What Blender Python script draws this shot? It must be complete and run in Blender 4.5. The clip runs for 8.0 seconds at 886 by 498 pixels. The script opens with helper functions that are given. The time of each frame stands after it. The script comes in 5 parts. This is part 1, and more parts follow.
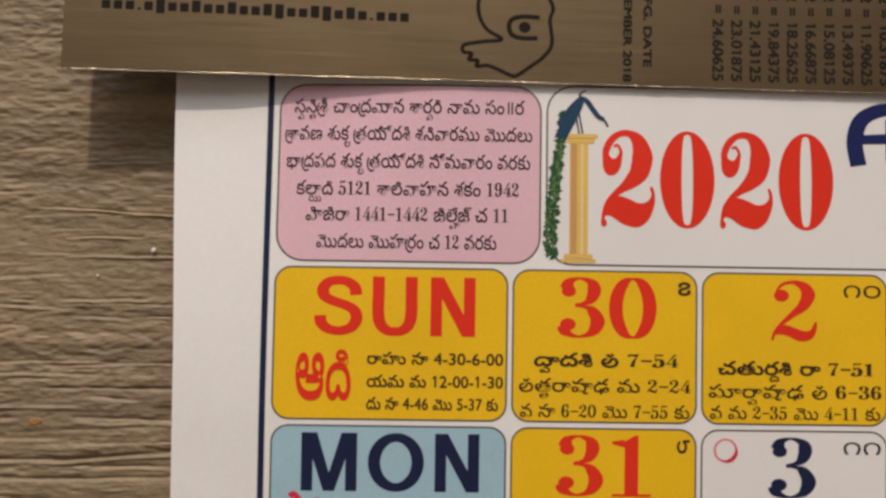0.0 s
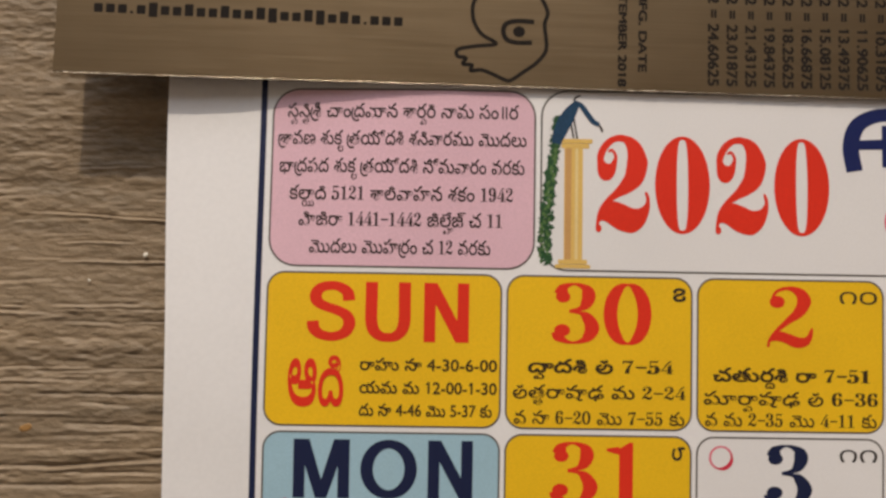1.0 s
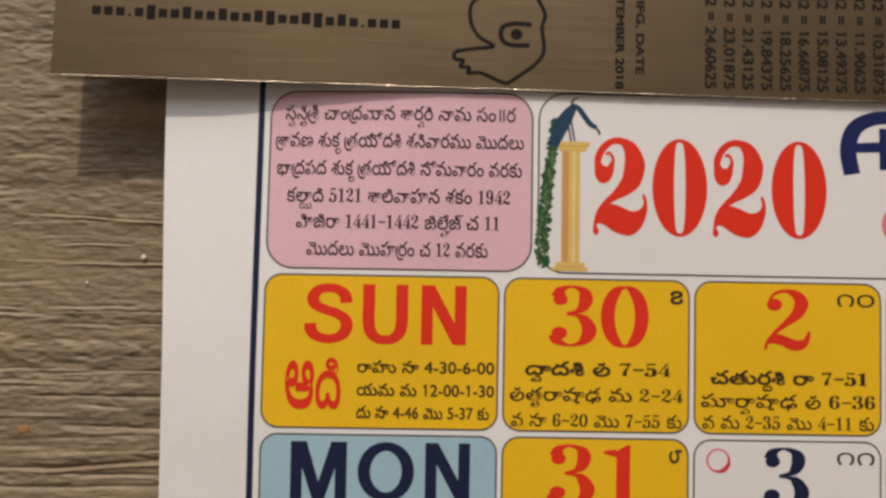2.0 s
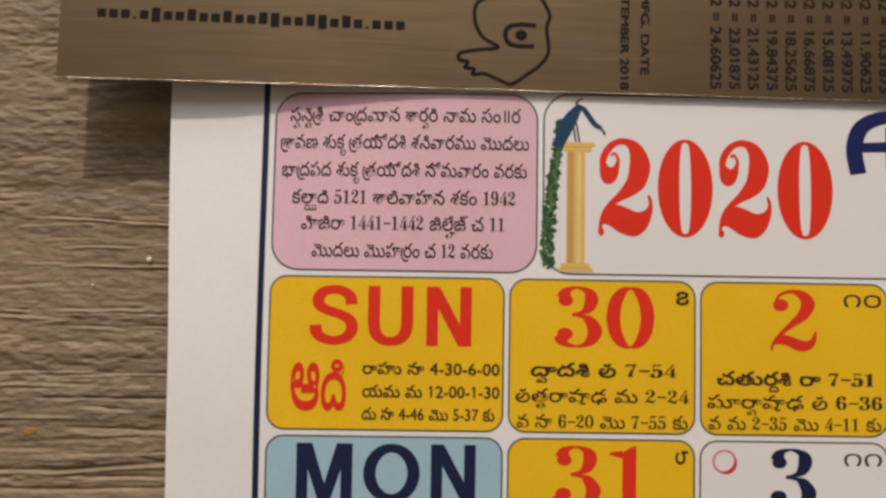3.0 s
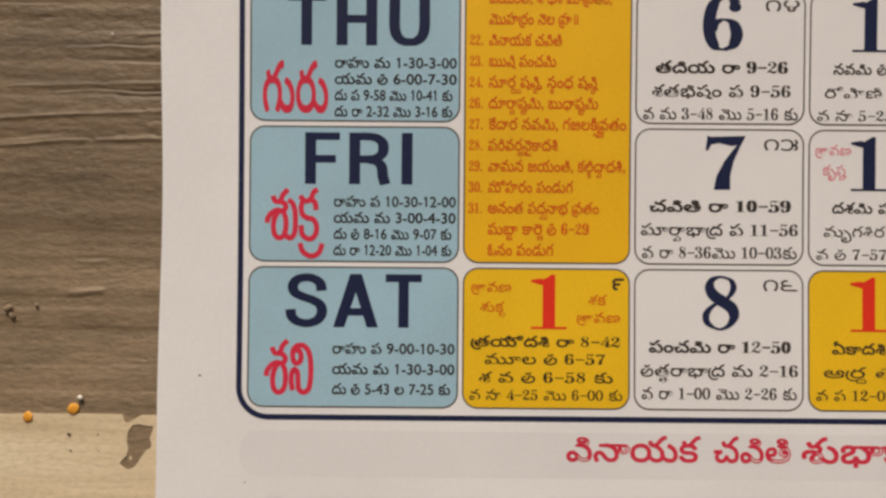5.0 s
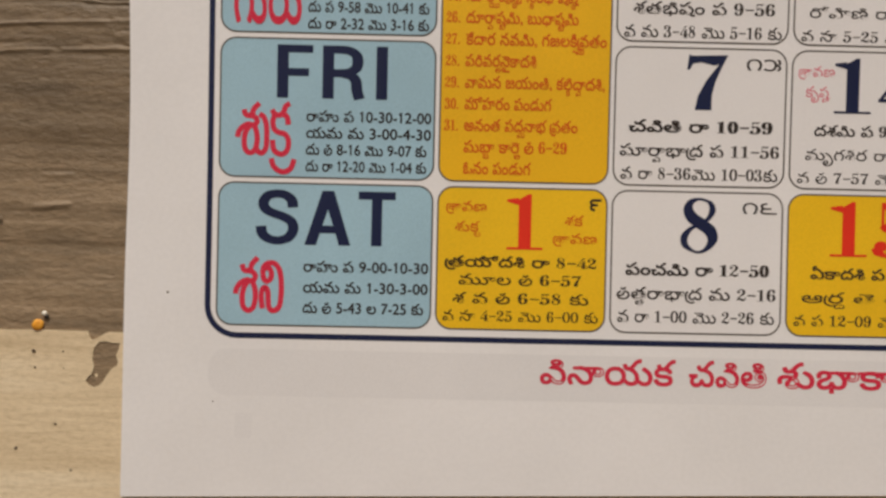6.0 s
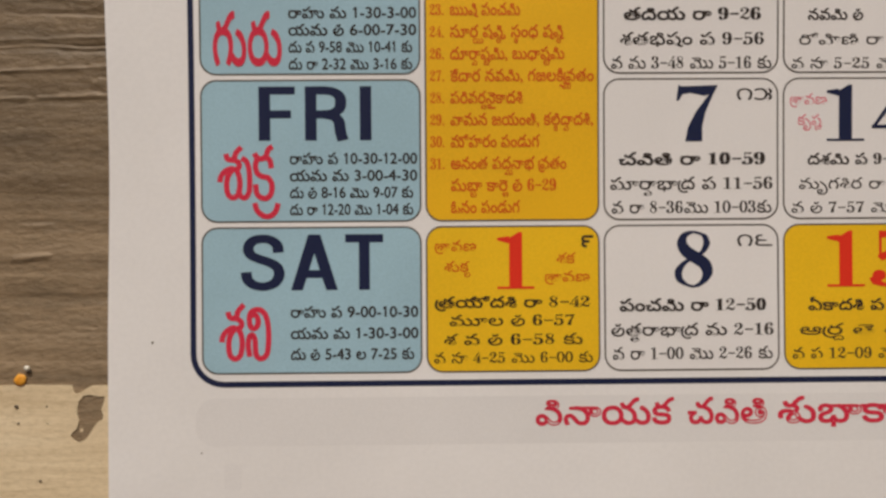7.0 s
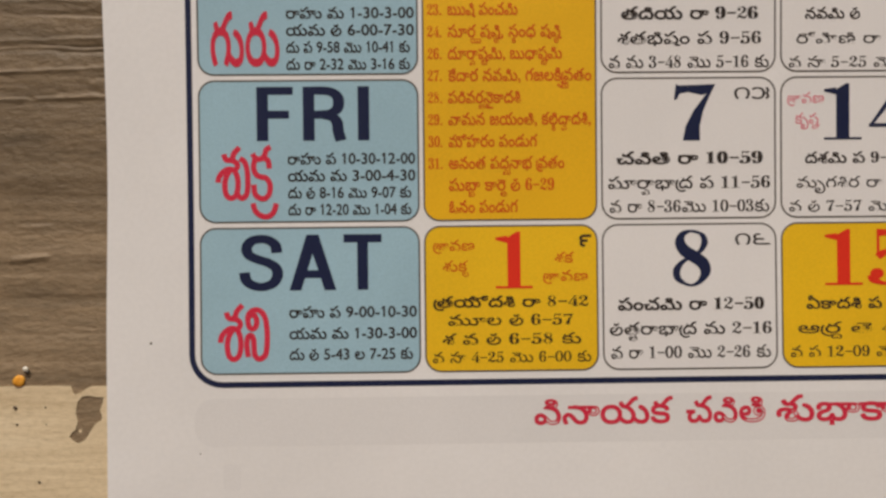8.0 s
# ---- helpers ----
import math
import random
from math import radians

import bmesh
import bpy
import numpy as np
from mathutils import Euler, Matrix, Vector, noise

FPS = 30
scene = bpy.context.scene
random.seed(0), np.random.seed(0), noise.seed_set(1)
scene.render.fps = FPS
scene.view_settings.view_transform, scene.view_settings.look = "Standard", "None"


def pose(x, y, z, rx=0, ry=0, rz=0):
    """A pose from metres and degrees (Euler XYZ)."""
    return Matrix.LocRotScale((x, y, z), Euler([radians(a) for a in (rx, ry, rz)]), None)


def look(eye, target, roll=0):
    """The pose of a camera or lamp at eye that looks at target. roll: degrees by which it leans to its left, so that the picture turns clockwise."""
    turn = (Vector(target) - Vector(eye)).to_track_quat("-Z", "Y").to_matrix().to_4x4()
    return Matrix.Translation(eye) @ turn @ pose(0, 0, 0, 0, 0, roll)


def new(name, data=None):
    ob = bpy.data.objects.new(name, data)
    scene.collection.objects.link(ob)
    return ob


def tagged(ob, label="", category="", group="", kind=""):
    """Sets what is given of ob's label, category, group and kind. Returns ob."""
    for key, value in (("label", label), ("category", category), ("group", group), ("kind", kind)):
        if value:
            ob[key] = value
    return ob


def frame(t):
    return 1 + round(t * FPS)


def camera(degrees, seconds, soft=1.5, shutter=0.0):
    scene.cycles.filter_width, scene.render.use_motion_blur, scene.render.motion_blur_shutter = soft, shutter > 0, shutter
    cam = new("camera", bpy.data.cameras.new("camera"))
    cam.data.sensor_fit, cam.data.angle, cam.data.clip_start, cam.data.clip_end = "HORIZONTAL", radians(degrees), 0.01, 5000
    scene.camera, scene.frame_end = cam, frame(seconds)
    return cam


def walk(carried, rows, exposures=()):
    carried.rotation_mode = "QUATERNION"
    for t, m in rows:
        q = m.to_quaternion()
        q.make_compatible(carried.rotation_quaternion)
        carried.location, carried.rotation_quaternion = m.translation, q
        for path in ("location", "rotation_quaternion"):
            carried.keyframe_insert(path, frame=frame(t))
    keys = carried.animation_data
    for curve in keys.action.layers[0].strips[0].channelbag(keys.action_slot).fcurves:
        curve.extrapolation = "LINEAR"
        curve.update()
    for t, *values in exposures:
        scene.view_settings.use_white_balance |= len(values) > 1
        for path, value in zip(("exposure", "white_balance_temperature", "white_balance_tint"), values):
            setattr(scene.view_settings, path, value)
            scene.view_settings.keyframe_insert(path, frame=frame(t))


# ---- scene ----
from mathutils.geometry import tessellate_polygon

cam = camera(53.04, 8.0, soft=2.75)
PATH = [
    (0, 0.05326, -0.04867, 0.20139, 4.136, -1.148, 0.860),
    (0.5, 0.05365, -0.04892, 0.20068, 4.285, -1.182, 0.921),
    (1, 0.05469, -0.04839, 0.20024, 4.429, -1.148, 0.957),
    (1.5, 0.05523, -0.04816, 0.20041, 4.468, -1.202, 1.000),
    (3, 0.05554, -0.04814, 0.20028, 4.602, -0.726, 0.869),
    (3.5, 0.05643, -0.05024, 0.20161, 4.437, -0.577, 0.725),
    (3.6, 0.05829, -0.04753, 0.20463, 1.926, 0.400, 0.830),
    (3.7, 0.05871, -0.05043, 0.20645, 2.010, 0.537, 1.065),
    (3.8, 0.05704, -0.06104, 0.20806, 3.184, -0.240, 1.216),
    (3.9, 0.05939, -0.07606, 0.21118, 4.139, 0.813, 1.833),
    (4, 0.05657, -0.09443, 0.21389, 3.527, 0.279, 1.614),
    (4.1, 0.06323, -0.11947, 0.21726, 1.795, 2.299, 1.921),
    (4.2, 0.05846, -0.14395, 0.22055, -0.287, 1.094, 2.337),
    (4.3, 0.05923, -0.17467, 0.22366, 1.538, 1.554, 2.128),
    (4.4, 0.06277, -0.19594, 0.22703, 1.067, 2.930, 1.020),
    (4.5, 0.06111, -0.21791, 0.22450, 1.587, 1.804, 0.285),
    (4.6, 0.06083, -0.22415, 0.22279, 1.228, 0.907, -0.248),
    (4.7, 0.06322, -0.23137, 0.21852, 1.263, 0.037, -0.010),
    (5.8, 0.07127, -0.24896, 0.21178, 2.118, 0.046, 1.037),
    (5.9, 0.07211, -0.25441, 0.21109, 0.987, -0.221, 1.295),
    (6, 0.07124, -0.25260, 0.21046, -0.127, -0.665, 1.228),
    (6.1, 0.07031, -0.25560, 0.20821, 0.637, -1.285, 0.751),
    (6.2, 0.07204, -0.25273, 0.20803, -0.795, -1.105, 0.688),
    (6.3, 0.06976, -0.25564, 0.20707, 0.152, -1.900, 0.655),
    (6.5, 0.07271, -0.24738, 0.20782, -0.394, -1.379, -0.196),
    (6.7, 0.07495, -0.24793, 0.20738, 1.027, -0.714, -0.298),
    (7, 0.07300, -0.24488, 0.20610, 0.409, -0.861, -0.407),
    (7.5, 0.07328, -0.24502, 0.20596, 0.438, -1.024, -0.558),
    (8, 0.07309, -0.24504, 0.20624, 0.439, -0.944, -0.588),
]
EXPOSURES = [(0, -0.27), (3.5, -0.28), (4.0, -0.25), (4.2, -0.17), (4.7, -0.16), (5.8, -0.28), (8, -0.30)]
walk(cam, [(t, pose(*p)) for t, *p in PATH], EXPOSURES)

# ---------------------------------------------------------------- light
SUN_FROM = Vector((-0.0019, 0.0174, 0.0103)).normalized()
world = bpy.data.worlds.new("world")
scene.world = world
world.use_nodes = True
wt = world.node_tree
sky = wt.nodes.new("ShaderNodeTexSky")
sky.sky_type, sky.sun_disc = "NISHITA", False
sky.sun_elevation = math.asin(SUN_FROM.z)
sky.sun_rotation = math.atan2(SUN_FROM.x, SUN_FROM.y)
wt.links.new(sky.outputs[0], wt.nodes["Background"].inputs[0])
wt.nodes["Background"].inputs[1].default_value = 0.12

sun = new("sun", bpy.data.lights.new("sun", "SUN"))
sun.data.energy, sun.data.angle, sun.data.color = 2.62, radians(1.4), (1.0, 0.87, 0.70)
sun.matrix_world = look(SUN_FROM * 5, (0, 0, 0))

# daylight of the sky in the opening of the window
day = new("window_daylight", bpy.data.lights.new("window_daylight", "AREA"))
day.data.shape, day.data.size, day.data.size_y = "RECTANGLE", 2.4, 1.7
day.data.energy, day.data.color = 31.0, (0.97, 0.98, 1.0)
day.matrix_world = look((-0.2, 1.62, 1.25), (-0.2, 0, 1.0))


# ---------------------------------------------------------------- materials
def material(name, rough=0.5, metal=0.0):
    m = bpy.data.materials.new(name)
    m.use_nodes = True
    p = m.node_tree.nodes["Principled BSDF"]
    p.inputs["Roughness"].default_value = rough
    p.inputs["Metallic"].default_value = metal
    return m, m.node_tree.nodes, m.node_tree.links, p


def noise_node(nodes, links, scale, stretch=(1, 1, 1), detail=4.0, rough=0.55):
    co = nodes.new("ShaderNodeTexCoord")
    mp = nodes.new("ShaderNodeMapping")
    mp.inputs["Scale"].default_value = stretch
    links.new(co.outputs["Object"], mp.inputs["Vector"])
    n = nodes.new("ShaderNodeTexNoise")
    n.inputs["Scale"].default_value, n.inputs["Detail"].default_value = scale, detail
    n.inputs["Roughness"].default_value = rough
    links.new(mp.outputs[0], n.inputs["Vector"])
    return n.outputs["Fac"]


def ramp(nodes, links, fac, stops):
    r = nodes.new("ShaderNodeValToRGB")
    e = r.color_ramp.elements
    while len(e) < len(stops):
        e.new(0.5)
    for k, (at, c) in zip(e, stops):
        k.position, k.color = at, (*c, 1)
    links.new(fac, r.inputs["Fac"])
    return r.outputs["Color"]


def mix(nodes, links, a, b, fac, mode="MULTIPLY"):
    m = nodes.new("ShaderNodeMix")
    m.data_type, m.blend_type = "RGBA", mode
    for sock, v in ((m.inputs[0], fac), (m.inputs[6], a), (m.inputs[7], b)):
        if isinstance(v, bpy.types.NodeSocket):
            links.new(v, sock)
        else:
            sock.default_value = v if isinstance(v, float) else (*v, 1)
    return m.outputs[2]


def bump(nodes, links, p, height, strength, distance):
    b = nodes.new("ShaderNodeBump")
    b.inputs["Strength"].default_value, b.inputs["Distance"].default_value = strength, distance
    links.new(height, b.inputs["Height"])
    links.new(b.outputs[0], p.inputs["Normal"])


def ink(name, colour, rough=0.42, vary=0.10):
    """Printed colour on coated paper, with a little unevenness of the print."""
    m, n, l, p = material(name, rough)
    p.inputs["Specular IOR Level"].default_value = 0.35
    big = noise_node(n, l, 35, detail=2)
    fine = noise_node(n, l, 2600, detail=1)
    a = ramp(n, l, big, [(0.3, [c * (1 - vary * 0.5) for c in colour]), (0.7, [min(1, c * (1 + vary * 0.4)) for c in colour])])
    g = ramp(n, l, fine, [(0.3, (1 - vary,) * 3), (0.7, (1, 1, 1))])
    l.new(mix(n, l, a, g, 1.0), p.inputs["Base Color"])
    return m


def paper_material():
    m, n, l, p = material("coated_paper", 0.5)
    p.inputs["Specular IOR Level"].default_value = 0.35
    big = noise_node(n, l, 18, detail=3)
    col = ramp(n, l, big, [(0.3, (0.766, 0.743, 0.745)), (0.7, (0.826, 0.802, 0.806))])
    fine = noise_node(n, l, 900, detail=2)
    g = ramp(n, l, fine, [(0.35, (0.97, 0.97, 0.97)), (0.65, (1, 1, 1))])
    l.new(mix(n, l, col, g, 1.0), p.inputs["Base Color"])
    bump(n, l, p, noise_node(n, l, 24, (1.3, 0.8, 1), 3), 0.5, 0.0014)
    return m


def dark_wood():
    m, n, l, p = material("weathered_wood", 0.54)
    p.inputs["Specular IOR Level"].default_value = 0.4
    streak = noise_node(n, l, 60, (0.16, 2.2, 1), 6, 0.62)
    col = ramp(n, l, streak, [(0.25, (0.226, 0.164, 0.101)), (0.5, (0.262, 0.192, 0.120)), (0.78, (0.296, 0.223, 0.145))])
    blot = noise_node(n, l, 16, (0.8, 1.3, 1), 3)
    tone = ramp(n, l, blot, [(0.3, (0.86, 0.86, 0.88)), (0.7, (1.08, 1.05, 1.02))])
    col = mix(n, l, col, tone, 1.0)
    # grime and pale scuffs drawn out along the grain
    grime = noise_node(n, l, 70, (0.30, 1.5, 1), 5, 0.62)
    col = mix(n, l, col, ramp(n, l, grime, [(0.34, (0.76, 0.77, 0.78)), (0.48, (1.0, 1.0, 1.0)), (0.58, (1.04, 1.04, 1.04)), (0.68, (1.22, 1.23, 1.26))]), 1.0)
    # straight dark grain lines
    line = noise_node(n, l, 60, (0.035, 4.2, 1), 4, 0.6)
    col = mix(n, l, col, ramp(n, l, line, [(0.36, (0.91, 0.905, 0.90)), (0.50, (1.0, 1.0, 1.0)), (0.66, (1.07, 1.07, 1.06))]), 1.0)
    # soft shade across the board, painted into the wood colour as a wavering oval
    co = n.new("ShaderNodeTexCoord")
    wob = n.new("ShaderNodeTexNoise")
    wob.inputs["Scale"].default_value, wob.inputs["Detail"].default_value = 22, 4
    l.new(co.outputs["Object"], wob.inputs["Vector"])
    shift = n.new("ShaderNodeMix")
    shift.data_type, shift.blend_type = "RGBA", "LINEAR_LIGHT"
    shift.inputs[0].default_value = 0.035
    l.new(co.outputs["Object"], shift.inputs[6])
    l.new(wob.outputs["Color"], shift.inputs[7])
    mp = n.new("ShaderNodeMapping")
    mp.vector_type = "TEXTURE"
    mp.inputs["Location"].default_value, mp.inputs["Scale"].default_value = (-0.045, -0.203, 0), (0.16, 0.052, 1)
    l.new(shift.outputs[2], mp.inputs["Vector"])
    ball = n.new("ShaderNodeTexGradient")
    ball.gradient_type = "SPHERICAL"
    l.new(mp.outputs[0], ball.inputs["Vector"])
    col = mix(n, l, col, ramp(n, l, ball.outputs["Fac"], [(0.0, (1, 1, 1)), (0.55, (0.77, 0.755, 0.73))]), 1.0)
    # broad bands of early and late wood
    band = noise_node(n, l, 60, (0.03, 2.1, 1), 2, 0.5)
    col = mix(n, l, col, ramp(n, l, band, [(0.36, (0.84, 0.83, 0.81)), (0.50, (1.0, 1.0, 1.0)), (0.64, (1.12, 1.12, 1.12))]), 1.0)
    grit = noise_node(n, l, 900, (0.5, 1.2, 1), 3, 0.7)
    g = ramp(n, l, grit, [(0.30, (0.80, 0.785, 0.77)), (0.60, (1.04, 1.04, 1.04))])
    l.new(mix(n, l, col, g, 1.0), p.inputs["Base Color"])
    bump(n, l, p, noise_node(n, l, 560, (0.6, 1.3, 1), 4, 0.65), 0.65, 0.0006)
    return m


def pale_film():
    m, n, l, p = material("pale_worn_coating", 0.55)
    p.inputs["Specular IOR Level"].default_value = 0.3
    streak = noise_node(n, l, 70, (0.14, 2.0, 1), 5, 0.6)
    col = ramp(n, l, streak, [(0.25, (0.56, 0.43, 0.268)), (0.55, (0.73, 0.59, 0.40)), (0.8, (0.81, 0.70, 0.525))])
    grit = noise_node(n, l, 1100, (0.5, 1, 1), 3, 0.7)
    g = ramp(n, l, grit, [(0.28, (0.82, 0.80, 0.76)), (0.55, (1, 1, 1))])
    l.new(mix(n, l, col, g, 1.0), p.inputs["Base Color"])
    bump(n, l, p, noise_node(n, l, 420, (0.25, 1.4, 1), 4), 0.4, 0.0004)
    return m


def steel():
    m, n, l, p = material("brushed_steel", 0.34, 1.0)
    brush = noise_node(n, l, 1500, (0.03, 2.4, 1), 4, 0.6)
    col = ramp(n, l, brush, [(0.3, (0.262, 0.190, 0.114)), (0.7, (0.302, 0.225, 0.141))])
    blot = noise_node(n, l, 30, (1, 1, 1), 3)
    l.new(mix(n, l, col, ramp(n, l, blot, [(0.3, (0.86, 0.85, 0.83)), (0.7, (1.04, 1.03, 1.02))]), 1.0), p.inputs["Base Color"])
    rr = ramp(n, l, brush, [(0.3, (0.33,) * 3), (0.7, (0.40,) * 3)])
    l.new(rr, p.inputs["Roughness"])
    bump(n, l, p, brush, 0.06, 0.0001)
    return m


def plaster(name, colour):
    m, n, l, p = material(name, 0.85)
    big = noise_node(n, l, 1.6, detail=4)
    l.new(ramp(n, l, big, [(0.3, [c * 0.9 for c in colour]), (0.7, [min(1, c * 1.05) for c in colour])]), p.inputs["Base Color"])
    bump(n, l, p, noise_node(n, l, 45, detail=4), 0.2, 0.004)
    return m


def grain_stuff(name, a, b, rough=0.5):
    m, n, l, p = material(name, rough)
    l.new(ramp(n, l, noise_node(n, l, 900, detail=3), [(0.3, a), (0.7, b)]), p.inputs["Base Color"])
    return m


PAPER = paper_material()
WOOD, FILM, STEEL = dark_wood(), pale_film(), steel()
YELLOW = ink("yellow_print", (0.87, 0.520, 0.014))
YELLOW_DEEP = ink("deep_yellow_print", (0.86, 0.475, 0.012))
BLUE = ink("pale_blue_print", (0.355, 0.540, 0.650))
PINK = ink("pink_print", (0.76, 0.485, 0.57))
RED = ink("red_print", (0.77, 0.034, 0.014))
CRIMSON = ink("crimson_print", (0.67, 0.03, 0.07))
PALE_PINK = ink("rose_print", (0.80, 0.20, 0.27))
NAVY = ink("navy_print", (0.010, 0.016, 0.058))
HEAD_BLUE = ink("deep_blue_print", (0.010, 0.018, 0.105))
BLACK = ink("black_print", (0.030, 0.022, 0.020))
BROWN_BLACK = ink("brown_black_print", (0.045, 0.028, 0.012))
ORANGE = ink("orange_red_print", (0.67, 0.105, 0.008))
GREY_LINE = ink("grey_print", (0.10, 0.085, 0.075))
WHITE_PANEL = ink("white_print", (0.785, 0.758, 0.760), 0.5, 0.04)
GHOST = ink("show_through_print", (0.760, 0.737, 0.742), 0.5, 0.05)
GOLD = ink("gold_print", (0.76, 0.50, 0.14))
CREAM = ink("cream_print", (0.80, 0.62, 0.30))
ROSE_GOLD = ink("rose_gold_print", (0.60, 0.33, 0.12))
GREEN = ink("green_print", (0.030, 0.098, 0.038), vary=0.5)
TEAL = ink("teal_print", (0.016, 0.058, 0.125), vary=0.4)
LEAF_GREEN = ink("leaf_green_print", (0.12, 0.22, 0.07), vary=0.4)
LIP, _n, _l, _p = material("bright_steel_edge", 0.30, 1.0)
_p.inputs["Base Color"].default_value = (0.80, 0.68, 0.52, 1)
ENGRAVE = ink("engraved_black", (0.012, 0.008, 0.006), 0.95)


# ---------------------------------------------------------------- mesh helpers
def mesh_object(name, verts, faces, mat, parent=None, label="", smooth=False):
    me = bpy.data.meshes.new(name)
    me.from_pydata(verts, [], faces)
    me.materials.append(mat)
    if smooth:
        me.polygons.foreach_set("use_smooth", [True] * len(me.polygons))
    me.update()
    ob = new(name, me)
    if parent is not None:
        ob.parent = parent
    if label:
        ob["label"] = label
    return ob


def part(name, bm, mat, parent, label="", smooth=False):
    me = bpy.data.meshes.new(name)
    bm.to_mesh(me)
    bm.free()
    me.materials.append(mat)
    if smooth:
        me.polygons.foreach_set("use_smooth", [True] * len(me.polygons))
    ob = new(name, me)
    if parent is not None:
        ob.parent = parent
    if label:
        ob["label"] = label
    return ob


def box_bm(x0, x1, y0, y1, z0, z1, bm=None):
    bm = bm or bmesh.new()
    m = Matrix.Translation(((x0 + x1) / 2, (y0 + y1) / 2, (z0 + z1) / 2)) @ Matrix.Diagonal((x1 - x0, y1 - y0, z1 - z0, 1))
    bmesh.ops.create_cube(bm, size=1, matrix=m)
    return bm


def step(u):
    u = max(0.0, min(1.0, u))
    return u * u * (3 - 2 * u)


# ---------------------------------------------------------------- the sheet's lie (millimetres in, millimetres out)
def sheet_z(x, y):
    """Height of the printed page: flat at its foot, rising to the head, with a sagging corner."""
    rise = 1.0 + 9.0 * step((y + 250) / 250)
    sag = 3.4 * step((62 - x) / 66) * step((y + 75) / 80)
    return rise - sag


def page_left(y):
    return -1.0 - 1.7 * step((y + 62) / 64) + 0.5 * step(1 - abs(y + 90) / 60) + 0.6 * step(1 - abs(y + 222) / 45)


def lay(name, verts, faces, mat, layer, parent, label=""):
    """Print on the page: verts are (x, y) or (x, y, lift) in mm; layer in mm above the page."""
    out = []
    for v in verts:
        lift = v[2] if len(v) > 2 else 0.0
        out.append((v[0] / 1000, v[1] / 1000, (sheet_z(v[0], v[1]) + layer + lift) / 1000))
    return mesh_object(name, out, faces, mat, parent, label)


def rounded_fill(x0, x1, y0, y1, r):
    ys = [y0 + r * (1 - math.cos(a * math.pi / 16)) for a in range(9)]
    n = max(2, int((y1 - y0 - 2 * r) / 3.5))
    ys += [y0 + r + (y1 - y0 - 2 * r) * k / n for k in range(1, n)]
    ys += [y1 - r * (1 - math.cos(a * math.pi / 16)) for a in range(8, -1, -1)]
    cols = max(3, int((x1 - x0) / 3.5))
    verts, faces = [], []
    for y in ys:
        d = max(0.0, r - min(y - y0, y1 - y))
        cut = r - math.sqrt(max(0.0, r * r - d * d))
        for k in range(cols + 1):
            verts.append((x0 + cut + (x1 - x0 - 2 * cut) * k / cols, y))
    w = cols + 1
    for j in range(len(ys) - 1):
        for k in range(cols):
            faces.append((j * w + k, j * w + k + 1, (j + 1) * w + k + 1, (j + 1) * w + k))
    return verts, faces


def rounded_path(x0, x1, y0, y1, r):
    """Points and outward normals round a rounded rectangle."""
    pts = []
    corners = [(x1 - r, y1 - r, 0), (x0 + r, y1 - r, 90), (x0 + r, y0 + r, 180), (x1 - r, y0 + r, 270)]
    for i, (cx, cy, a0) in enumerate(corners):
        for k in range(9):
            a = radians(a0 + 90 * k / 8)
            pts.append((cx + r * math.cos(a), cy + r * math.sin(a), math.cos(a), math.sin(a)))
        nx, ny, na = corners[(i + 1) % 4]
        a = radians(a0 + 90)
        ex, ey = nx + r * math.cos(a), ny + r * math.sin(a)
        sx, sy = pts[-1][:2]
        n = max(1, int(math.hypot(ex - sx, ey - sy) / 3.5))
        for k in range(1, n):
            pts.append((sx + (ex - sx) * k / n, sy + (ey - sy) * k / n, math.cos(a), math.sin(a)))
    return pts


def rounded_line(x0, x1, y0, y1, r, w):
    pts = rounded_path(x0, x1, y0, y1, r)
    verts, faces, n = [], [], len(pts)
    for x, y, nx, ny in pts:
        verts += [(x - nx * w / 2, y - ny * w / 2), (x + nx * w / 2, y + ny * w / 2)]
    for k in range(n):
        a, b = 2 * k, 2 * ((k + 1) % n)
        faces.append((a, a + 1, b + 1, b))
    return verts, faces


# ---------------------------------------------------------------- lettering
GLYPHS = {}


def contours(body):
    """Closed outlines of a line of the built-in font at size 1."""
    cu = bpy.data.curves.new("glyph", "FONT")
    cu.body, cu.size, cu.resolution_u, cu.fill_mode = body, 1.0, 3, "NONE"
    ob = bpy.data.objects.new("glyph", cu)
    scene.collection.objects.link(ob)
    me = bpy.data.meshes.new_from_object(ob.evaluated_get(bpy.context.evaluated_depsgraph_get()))
    vs = [(v.co.x, v.co.y) for v in me.vertices]
    near = {}
    for e in me.edges:
        a, b = e.vertices
        near.setdefault(a, []).append(b)
        near.setdefault(b, []).append(a)
    bpy.data.objects.remove(ob)
    bpy.data.curves.remove(cu)
    bpy.data.meshes.remove(me)
    seen, loops = set(), []
    for first in range(len(vs)):
        if first in seen or first not in near:
            continue
        loop, cur = [first], min(near[first])
        seen.add(first)
        while cur not in seen:
            loop.append(cur)
            seen.add(cur)
            ahead = [q for q in near[cur] if q not in seen]
            if not ahead:
                break
            cur = ahead[0]
        loops.append([vs[i] for i in loop])
    return loops


def signed_area(p):
    return 0.5 * sum(p[i - 1][0] * p[i][1] - p[i][0] * p[i - 1][1] for i in range(len(p)))


